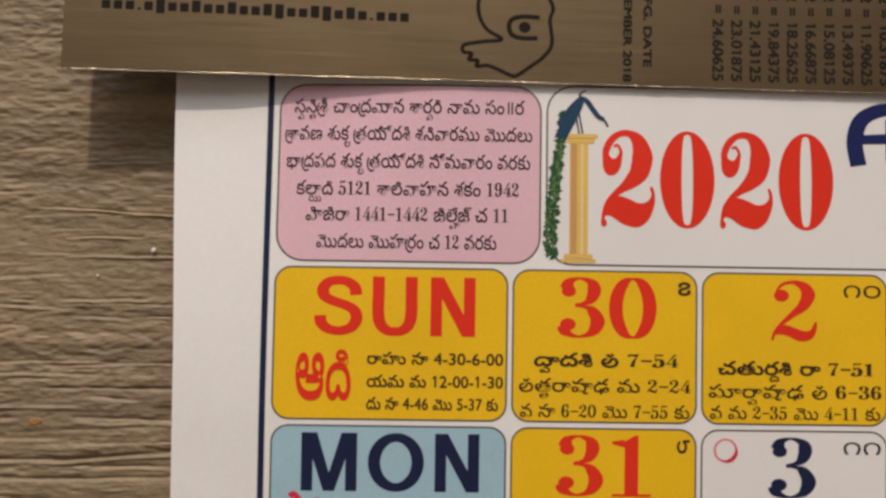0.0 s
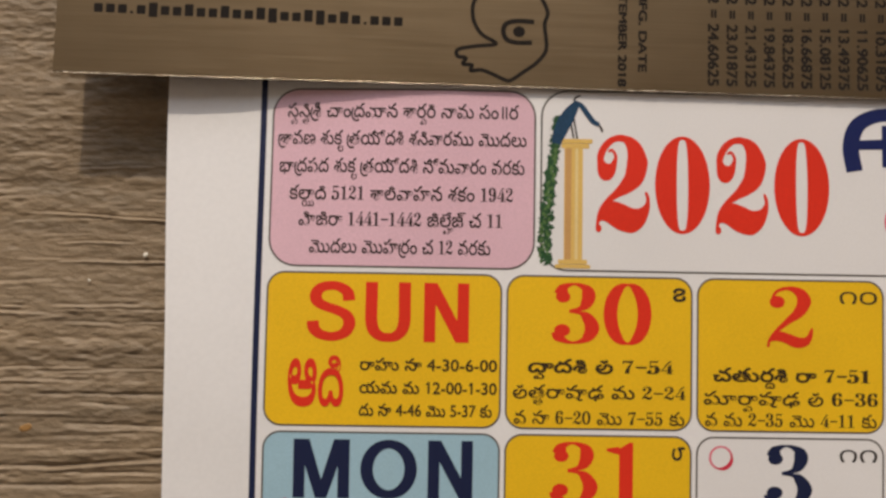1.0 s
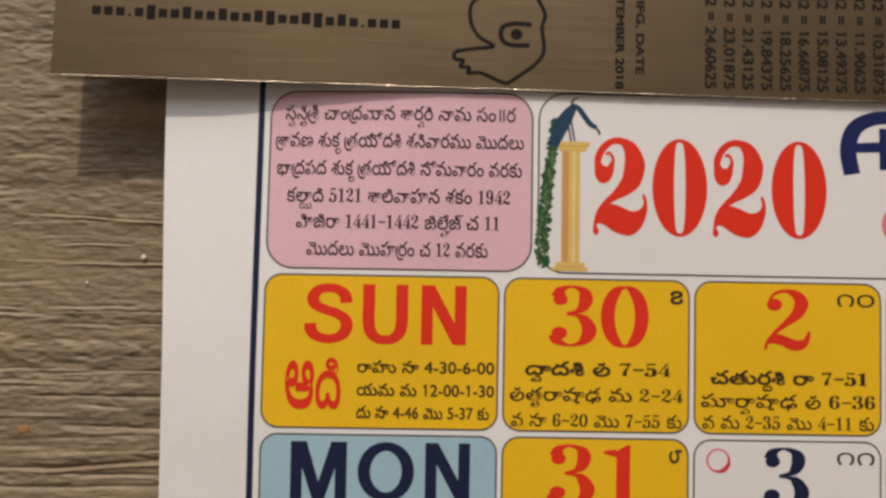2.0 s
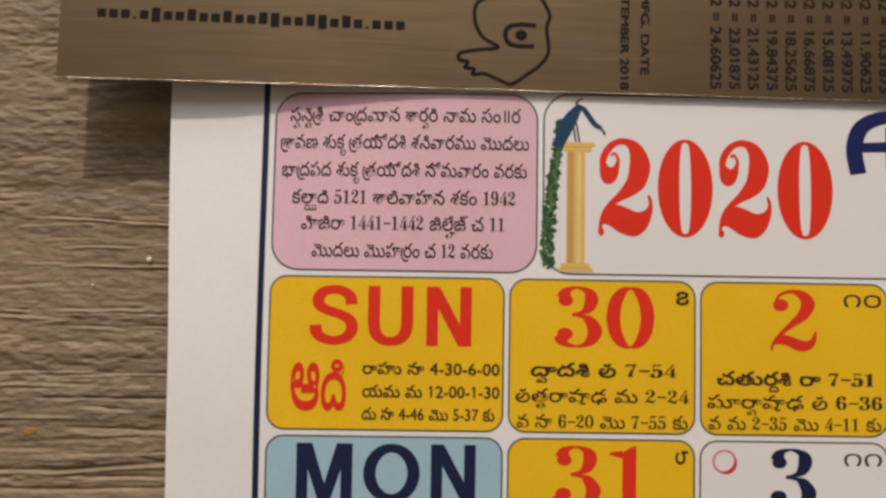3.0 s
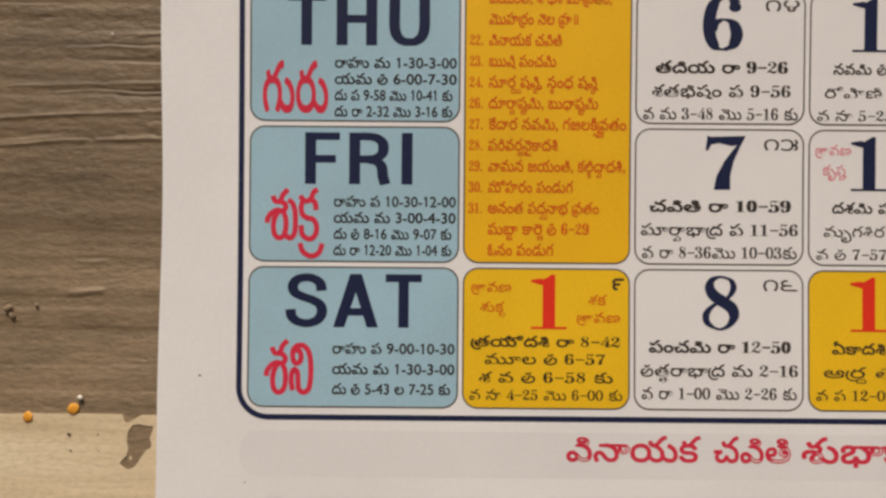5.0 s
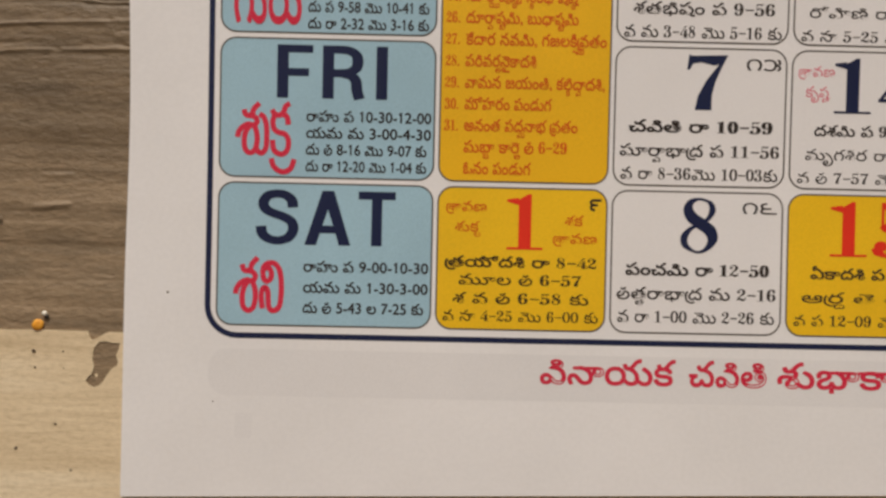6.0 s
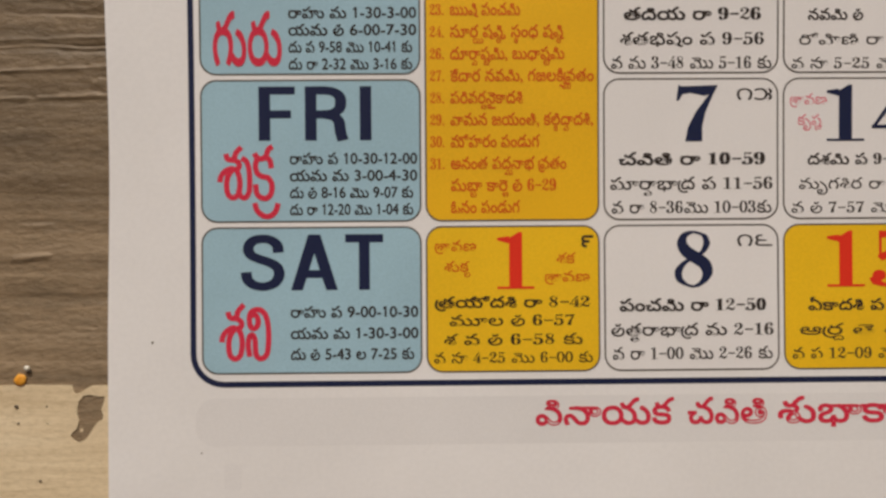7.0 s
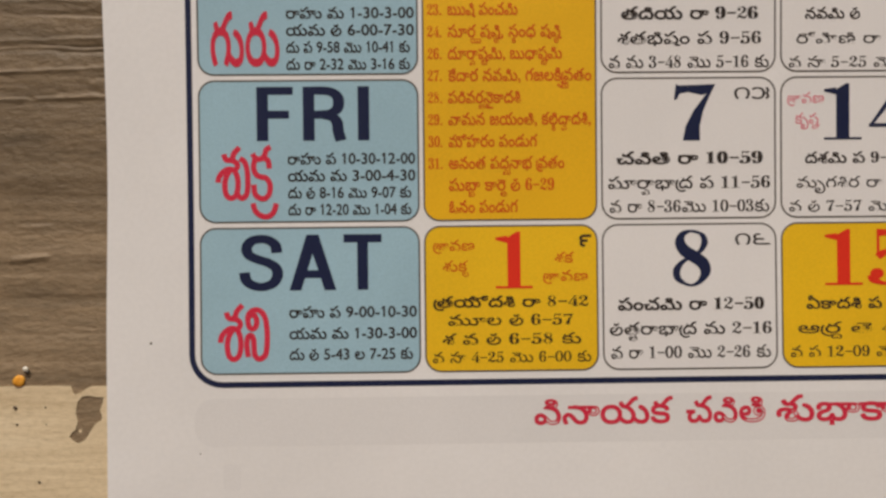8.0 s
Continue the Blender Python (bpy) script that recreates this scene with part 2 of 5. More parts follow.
def inside(pt, loop):
    x, y, hit = pt[0], pt[1], False
    for i in range(len(loop)):
        (ax, ay), (bx, by) = loop[i - 1], loop[i]
        if (ay > y) != (by > y) and x < ax + (y - ay) / (by - ay) * (bx - ax):
            hit = not hit
    return hit


def ribbon(loop, width):
    """A band of even width round a closed outline."""
    verts, faces, edge, n = [], [], [], len(loop)
    for i in range(n):
        (ax, ay), (x, y), (bx, by) = loop[i - 1], loop[i], loop[(i + 1) % n]
        nx, ny = by - ay, ax - bx
        d = math.hypot(nx, ny) or 1.0
        nx, ny = nx / d * width, ny / d * width
        edge.append((x + nx, y + ny, x - nx, y - ny))
    for i in range(n):
        a, b = edge[i], edge[(i + 1) % n]
        verts += [a[:2], a[2:], b[2:], b[:2]]
        faces.append((4 * i, 4 * i + 1, 4 * i + 2, 4 * i + 3))
    return verts, faces


def fill_outline(loops, weight):
    """Fills outlines by their winding, each solid with its own holes; a band round the edge adds weight."""
    if not loops:
        return [], []
    areas = [signed_area(p) for p in loops]
    sign = 1.0 if max(areas, key=abs) > 0 else -1.0
    verts, faces = [], []
    for k, (loop, a) in enumerate(zip(loops, areas)):
        if weight:
            vs, fs = ribbon(loop, weight)
            base = len(verts)
            verts.extend((*v, 0.002 + 0.003 * k + 0.0008 * ((q // 4) % 4)) for q, v in enumerate(vs))
            faces.extend(tuple(base + i for i in f) for f in fs)
        if a * sign <= 0:
            continue
        holes = [h for h, b in zip(loops, areas) if b * sign < 0 and inside(h[0], loop)]
        group = [[Vector((x, y, 0)) for x, y in p] for p in [loop] + holes]
        base = len(verts)
        verts.extend((v.x, v.y, 0.003 * k) for p in group for v in p)
        faces.extend(tuple(base + i for i in t) for t in tessellate_polygon(group))
    return verts, faces


def bowl_letter(weight):
    """The short vowel of a closed bowl with a crossing stroke and a tick above."""
    w = 0.075 + 2 * weight
    strokes = [pen_stroke([(0.24, 0.42), (0.10, 0.36), (0.06, 0.20), (0.16, 0.04), (0.34, -0.01), (0.53, 0.06), (0.60, 0.22), (0.55, 0.38), (0.43, 0.43), (0.36, 0.36)], w, w, per=4),
               pen_stroke([(0.08, 0.21), (0.20, 0.18), (0.31, 0.23), (0.36, 0.36)], w, w, per=4),
               pen_stroke([(0.22, 0.66), (0.29, 0.57), (0.35, 0.57), (0.45, 0.68)], w, w, per=4)]
    verts, faces = [], []
    for k, (vs, fs) in enumerate(strokes):
        base = len(verts)
        verts.extend((*v, 0.003 * k) for v in vs)
        faces.extend(tuple(base + q for q in f) for f in fs)
    return verts, faces, 0.68


def glyph(ch, weight, tick=True):
    key = (ch, weight, tick)
    if key not in GLYPHS:
        if ch == "ఉ":
            GLYPHS[key] = bowl_letter(weight)
            return GLYPHS[key]
        loops = contours(ch) if ch != " " else []
        if not tick:
            loops = [p for p in loops if not (len(p) == 52 and min(q[1] for q in p) > 0.40)] or loops
        bar = max(q[0] for p in contours("|") for q in p)
        wide = max(q[0] for p in contours(ch + "|") for q in p)
        GLYPHS[key] = (*fill_outline(loops, weight), wide - bar)
    return GLYPHS[key]


VIRAMA = "\u0c4d"
RA = "\u0c30"
KEEP_TICK = "\u0c41\u0c42\u0c43"
OPEN_TOPS = "సపషహఫఘ"
TAILED = {"మ": -0.36, "య": -0.36, "హ": -0.30, "ఘ": -0.36}


def is_mark(ch):
    return "\u0c3e" <= ch <= "\u0c56"


def is_consonant(ch):
    return "\u0c15" <= ch <= "\u0c39"


def set_line(body, weight=0.0, space=0.30, latin=1.0, squash=1.0, serif=False):
    """Sets a line in the built-in font at size 1: joined consonants go small under the one before."""
    verts, faces = [], []
    body = body.replace("మొ", "మెు")
    pen, n, i = 0.0, 0, 0

    def put(ch, x, y, s, tick=True):
        vs, fs, adv = glyph(ch, weight, tick)
        base = len(verts)
        flat = 0.72 if is_mark(ch) else 1.0
        verts.extend((x + v[0] * s, y + (v[1] if v[1] < 0.44 else 0.44 + (v[1] - 0.44) * flat) * s, v[2] + 0.006 * (n % 3)) for v in vs)
        faces.extend(tuple(base + q for q in f) for f in fs)
        return adv * s

    while i < len(body):
        ch = body[i]
        n += 1
        if ch == " ":
            pen += space
            i += 1
        elif is_consonant(ch):
            joined, marks = [], []
            i += 1
            while i < len(body) and is_mark(body[i]):
                if body[i] == VIRAMA and i + 1 < len(body) and is_consonant(body[i + 1]):
                    joined.append(body[i + 1])
                    i += 2
                else:
                    marks.append(body[i])
                    i += 1
            if RA in joined:
                pen += 0.13
            start, first = pen, len(verts)
            keep = KEEP_TICK + ("ాొోౌ" if ch in OPEN_TOPS else "ొో" if ch in "మయ" else "")
            pen += put(ch, pen, 0.0, 1.0, all(m in keep for m in marks))
            for m in marks:
                n += 1
                over = TAILED.get(ch, 0.0) if m in "ిీెేై" else 0.0
                pen += max(0.0, put(m, pen + over, 0.0, 1.0) + over)
            for k, c in enumerate(joined):
                n += 1
                if c == RA:
                    w = 0.075 + 2 * weight
                    vs, fs = pen_stroke([(start + 0.34, -0.13), (start + 0.12, -0.17), (start - 0.06, 0.0), (start - 0.085, 0.28), (start - 0.02, 0.50)], w, w, per=4)
                    base = len(verts)
                    verts.extend((*v, 0.006 * (n % 3)) for v in vs)
                    faces.extend(tuple(base + q for q in f) for f in fs)
                else:
                    put(c, start + 0.22 + 0.2 * k, -0.36 - 0.1 * k, 0.58, False)
            if squash != 1.0 and "ి" in marks:
                verts[first:] = [(v[0], v[1] * squash, v[2]) for v in verts[first:]]
        elif ch in "0123456789-" and (serif or ch == "1"):
            if ch == "-":
                shapes, wide = [poly((0.05, 0.40), (0.62, 0.40), (0.62, 0.40 + 0.09 + weight * 2), (0.05, 0.40 + 0.09 + weight * 2))], 0.67
            elif serif:
                shapes, wide = numeral(ch, 0.15 + 4.5 * weight, 0.055), 0.70
            else:
                h = 0.065 + 1.2 * weight
                shapes, wide = [upright(0.36 - h, 0.36 + h), poly((0.12, 0.70), (0.36 - h, 0.76), (0.36 - h, 1.0), (0.12, 0.81))], 0.70
            for k, (vs, fs) in enumerate(shapes):
                base = len(verts)
                verts.extend((pen + v[0] * 0.70, v[1] * 0.70, 0.003 * k) for v in vs)
                faces.extend(tuple(base + q for q in f) for f in fs)
            pen += wide * 0.70
            i += 1
        else:
            pen += max(0.0, put(ch, pen, 0.0, latin if ch.isascii() else 1.0))
            i += 1
    return verts, faces


def place_line(line, x0, x1, base, size, cap=None):
    """Scales a set line to run from x0 to x1 with the given letter size (mm)."""
    vs, fs = line
    lo, hi = min(v[0] for v in vs), max(v[0] for v in vs)
    k = (x1 - x0) / (hi - lo)
    return [(x0 + (v[0] - lo) * k, base + v[1] * size, v[2]) for v in vs], fs


def split_grid(verts, faces, pitch):
    """Cuts large letters so that they follow the curve of the page."""
    bm = bmesh.new()
    vs = [bm.verts.new((v[0], v[1], v[2] if len(v) > 2 else 0.0)) for v in verts]
    for f in faces:
        try:
            bm.faces.new([vs[i] for i in f])
        except ValueError:
            pass
    for axis in (0, 1):
        lo, hi = min(v[axis] for v in verts), max(v[axis] for v in verts)
        n = int((hi - lo) / pitch)
        for k in range(1, n + 1):
            co, no = [0.0, 0.0, 0.0], [0.0, 0.0, 0.0]
            co[axis], no[axis] = lo + (hi - lo) * k / (n + 1), 1.0
            bmesh.ops.bisect_plane(bm, geom=bm.verts[:] + bm.edges[:] + bm.faces[:], plane_co=co, plane_no=no)
    bm.verts.index_update()
    out = [tuple(v.co) for v in bm.verts], [tuple(v.index for v in f.verts) for f in bm.faces]
    bm.free()
    return out


def words(name, body, x0, x1, base, size, mat, parent, weight=0.0, latin=1.0, layer=0.07, label="", serif=False):
    v, f = place_line(set_line(body, weight, latin=latin, serif=serif), x0, x1, base, size)
    return lay(name, v, f, mat, layer, parent, label)


def upright(x0, x1, y0=0.0, y1=1.0):
    return poly((x0, y0), (x1, y0), (x1, y1), (x0, y1))


def capital(ch):
    """Heavy grotesque capitals, cap height 1: (width, strokes)."""
    a, b = 0.172, 0.148
    if ch == "S":
        return 0.68, [pen_stroke([(0.585, 0.68), (0.56, 0.82), (0.45, 0.91), (0.32, 0.93), (0.18, 0.89), (0.11, 0.77), (0.145, 0.645), (0.27, 0.57), (0.43, 0.51), (0.56, 0.42), (0.595, 0.28),
                                  (0.53, 0.14), (0.41, 0.08), (0.31, 0.07), (0.18, 0.11), (0.095, 0.20), (0.075, 0.33)], a, b, per=4)]
    if ch == "U":
        return 0.72, [pen_stroke([(0.125, 1.0), (0.125, 0.7), (0.125, 0.36), (0.165, 0.18), (0.26, 0.085), (0.36, 0.07), (0.46, 0.085), (0.555, 0.18), (0.595, 0.36), (0.595, 0.7), (0.595, 1.0)], a, b, per=4)]
    if ch == "O":
        return 0.82, [pen_stroke(oval(0.41, 0.5, 0.315, 0.43), 0.178, b, True, per=4)]
    if ch == "N":
        return 0.74, [upright(0.05, 0.215), upright(0.525, 0.69), poly((0.05, 1.0), (0.235, 1.0), (0.69, 0.0), (0.505, 0.0))]
    if ch == "M":
        return 0.90, [upright(0.05, 0.215), upright(0.685, 0.85), poly((0.09, 1.0), (0.275, 1.0), (0.53, 0.0), (0.37, 0.0)), poly((0.625, 1.0), (0.81, 1.0), (0.53, 0.0), (0.37, 0.0))]
    if ch == "T":
        return 0.64, [upright(0.02, 0.62, 0.855, 1.0), upright(0.235, 0.405, 0.0, 0.86)]
    if ch == "E":
        return 0.66, [upright(0.05, 0.225), upright(0.2, 0.63, 0.855, 1.0), upright(0.2, 0.59, 0.44, 0.58), upright(0.2, 0.64, 0.0, 0.148)]
    if ch == "F":
        return 0.60, [upright(0.05, 0.225), upright(0.2, 0.60, 0.855, 1.0), upright(0.2, 0.54, 0.415, 0.56)]
    if ch == "H":
        return 0.74, [upright(0.05, 0.225), upright(0.515, 0.69), upright(0.2, 0.54, 0.435, 0.585)]
    if ch == "I":
        return 0.27, [upright(0.05, 0.225)]
    if ch == "W":
        return 1.0, [poly((0.0, 1.0), (0.18, 1.0), (0.325, 0.0), (0.17, 0.0)), poly((0.17, 0.0), (0.325, 0.0), (0.58, 1.0), (0.42, 1.0)),
                     poly((0.42, 1.0), (0.58, 1.0), (0.83, 0.0), (0.675, 0.0)), poly((0.675, 0.0), (0.83, 0.0), (1.0, 1.0), (0.82, 1.0))]
    if ch == "A":
        return 0.74, [poly((0.0, 0.0), (0.185, 0.0), (0.465, 1.0), (0.275, 1.0)), poly((0.555, 0.0), (0.74, 0.0), (0.465, 1.0), (0.275, 1.0)), upright(0.16, 0.58, 0.22, 0.36)]
    if ch == "D":
        return 0.72, [upright(0.05, 0.225), pen_stroke([(0.14, 0.926), (0.30, 0.926), (0.42, 0.905), (0.53, 0.80), (0.59, 0.64), (0.60, 0.5), (0.59, 0.36), (0.53, 0.20), (0.42, 0.095), (0.30, 0.074), (0.14, 0.074)], a, b, per=4)]
    return 0.73, [upright(0.05, 0.225), pen_stroke([(0.14, 0.926), (0.34, 0.926), (0.48, 0.90), (0.58, 0.80), (0.58, 0.61), (0.48, 0.51), (0.34, 0.485), (0.14, 0.485)], a, b, per=4),
                  pen_stroke([(0.36, 0.475), (0.49, 0.44), (0.565, 0.34), (0.585, 0.16), (0.625, 0.0)], a, b, per=4)]


def heading(body, x0, x1, base, height, mat, parent):
    """Heavy sans capitals spread from x0 to x1, letter by letter."""
    letters, pen = [], 0.0
    for ch in body:
        wide, strokes = capital(ch)
        verts, faces = [], []
        for k, (vs, fs) in enumerate(strokes):
            b = len(verts)
            verts.extend((pen + v[0], v[1], 0.004 * k) for v in vs)
            faces.extend(tuple(b + q for q in f) for f in fs)
        letters.append((verts, faces))
        pen += wide + 0.10
    lo, hi = min(v[0] for vs, _ in letters for v in vs), max(v[0] for vs, _ in letters for v in vs)
    for vs, fs in letters:
        vs = [(x0 + (v[0] - lo) / (hi - lo) * (x1 - x0), base + v[1] * height, v[2]) for v in vs]
        lay("letter", *split_grid(vs, fs, 3.0), mat, 0.07, parent)


# brush letters for the week's names, in units of 0.043 mm, y down
BRUSH = {}
BRUSH["sha"] = [[(75, 60), (82, 85), (98, 95), (120, 85), (130, 55), (160, 22)],
                [(98, 95), (125, 98), (145, 114), (146, 136), (128, 150), (98, 146), (65, 165), (46, 195), (42, 222)],
                [(130, 148), (146, 190), (150, 240), (140, 292), (112, 312), (86, 292), (78, 240), (86, 190), (110, 150)]]
BRUSH["ni"] = [[(188, 112), (196, 140), (212, 150), (230, 138), (236, 110), (228, 84), (212, 74), (196, 84)],
               [(188, 112), (192, 74), (215, 52), (250, 52), (278, 86), (290, 150), (290, 230), (280, 290), (250, 311), (226, 294), (220, 250), (218, 208), (204, 184), (188, 196), (182, 240), (190, 300)]]
BRUSH["u"] = [[(165, 108), (190, 125), (205, 170), (208, 240), (203, 297), (180, 324), (156, 310), (146, 280)]]
BRUSH["ka"] = [[(235, 82), (250, 105), (275, 112), (298, 96), (310, 62), (334, 46)],
               [(290, 104), (318, 120), (326, 164)],
               [(252, 106), (240, 148), (250, 190), (276, 208), (308, 216), (328, 250), (324, 300), (300, 326), (270, 323), (247, 300), (240, 250)]]
BRUSH["ra"] = [[(235, 352), (248, 394), (278, 420), (312, 425), (345, 403), (362, 354)]]
BRUSH["so"] = [[(78, 62), (95, 50), (118, 68), (136, 110), (142, 160)],
               [(42, 160), (95, 159), (148, 164), (172, 188), (190, 160), (198, 112), (210, 80), (224, 92)],
               [(142, 150), (145, 220), (138, 290), (112, 342), (90, 332), (82, 290), (78, 248), (62, 230), (46, 250), (38, 300), (42, 346)],
               [(205, 158), (225, 200), (228, 250), (216, 288), (197, 298), (182, 272), (182, 242), (196, 222), (212, 228)]]
BRUSH["ma"] = [[(265, 125), (276, 154), (300, 160), (325, 140), (338, 104), (358, 88)],
               [(300, 160), (344, 168), (362, 212), (365, 280), (355, 332), (332, 350), (312, 335)],
               [(312, 335), (306, 285), (300, 250), (284, 236), (263, 250), (255, 292), (260, 338), (286, 350), (308, 340)],
               [(392, 165), (414, 195), (422, 260), (415, 320), (395, 347), (372, 340), (360, 310)]]
BRUSH["ma_tall"] = [[(42, 88), (52, 118), (74, 127), (92, 106), (99, 68), (114, 50)],
                    [(74, 127), (102, 142), (115, 190), (118, 260), (110, 312), (92, 323), (77, 305)],
                    [(77, 302), (74, 236), (58, 207), (43, 226), (38, 280), (46, 320), (64, 322), (76, 308)],
                    [(145, 120), (157, 160), (158, 230), (152, 295), (133, 323), (114, 308)]]
BRUSH["ring"] = [[(215, 131), (240, 152), (250, 225), (240, 300), (215, 321), (190, 300), (182, 225), (190, 152), (213, 131)]]
BRUSH["ga"] = [[(288, 88), (298, 118), (318, 130), (331, 106), (340, 72), (360, 55)],
               [(285, 330), (283, 250), (290, 182), (318, 150), (342, 182), (350, 250), (337, 330)]]
BRUSH["la"] = [[(390, 95), (398, 120), (418, 127), (434, 94), (452, 58)],
               [(410, 128), (386, 150), (383, 195), (402, 219), (430, 214), (441, 180), (432, 142), (414, 128)],
               [(402, 221), (386, 260), (391, 308), (412, 324), (432, 304), (436, 260), (424, 221)]]


def brush_word(letters, x, y, mat, parent, unit=0.043, wide=1.25):
    """A word of brush letters, each set at an offset and a height of its own; one mesh."""
    verts, faces, k = [], [], 0
    for name, dx, dy, tall in letters:
        for points in BRUSH[name]:
            vs, fs = pen_stroke([(x + (a + dx) * unit, y - (b * tall + dy) * unit) for a, b in points], wide, wide, per=5)
            base = len(verts)
            verts.extend((*v, 0.005 * k) for v in vs)
            faces.extend(tuple(base + q for q in f) for f in fs)
            k += 1
    return lay("script_word", *split_grid(verts, faces, 3.5), mat, 0.07, parent)


# old-style heavy numerals drawn with a broad pen: thick down-strokes, hairline cross-strokes
def pen_stroke(points, thick, thin, closed=False, per=9, widths=None):
    n = len(points)
    out = []
    spans = n if closed else n - 1
    for i in range(spans):
        p = [points[(i + d) % n] if closed else points[max(0, min(n - 1, i + d))] for d in (-1, 0, 1, 2)]
        for k in range(per):
            t = k / per
            out.append(tuple(0.5 * (2 * p[1][a] + (p[2][a] - p[0][a]) * t + (2 * p[0][a] - 5 * p[1][a] + 4 * p[2][a] - p[3][a]) * t * t
                                    + (3 * p[1][a] - p[0][a] - 3 * p[2][a] + p[3][a]) * t ** 3) for a in (0, 1)))
    if not closed:
        out.append(points[-1][:2])
    verts, faces, m = [], [], len(out)
    for i, (x, y) in enumerate(out):
        a = out[(i - 1) % m] if closed or i else out[i]
        b = out[(i + 1) % m] if closed or i < m - 1 else out[i]
        tx, ty = b[0] - a[0], b[1] - a[1]
        d = math.hypot(tx, ty) or 1.0
        tx, ty = tx / d, ty / d
        w = (thin + (thick - thin) * abs(ty) ** 1.6) / 2 if widths is None else np.interp(i / (m - 1) * (n - 1), range(n), widths) / 2
        verts += [(x - ty * w, y + tx * w), (x + ty * w, y - tx * w)]
    for i in range(m if closed else m - 1):
        a, b = 2 * i, 2 * ((i + 1) % m)
        faces.append((a, a + 1, b + 1, b))
    return verts, faces


def blob(cx, cy, rx, ry, n=18):
    return [(cx + rx * math.cos(2 * math.pi * k / n), cy + ry * math.sin(2 * math.pi * k / n)) for k in range(n)], [tuple(range(n))]


def poly(*pts):
    return list(pts), [tuple(range(len(pts)))]


def smooth_poly(*pts):
    """A closed shape whose outline runs smoothly through the points."""
    n, out = len(pts), []
    for i in range(n):
        a, b, c, d = (pts[(i + k) % n] for k in (-1, 0, 1, 2))
        for t in (0.0, 0.25, 0.5, 0.75):
            out.append(tuple(0.5 * (2 * b[q] + (c[q] - a[q]) * t + (2 * a[q] - 5 * b[q] + 4 * c[q] - d[q]) * t * t + (3 * b[q] - a[q] - 3 * c[q] + d[q]) * t ** 3) for q in (0, 1)))
    return out, [tuple(range(len(out)))]


def oval(cx, cy, rx, ry):
    return [(cx + rx * math.cos(2 * math.pi * k / 12), cy + ry * math.sin(2 * math.pi * k / 12)) for k in range(12)]


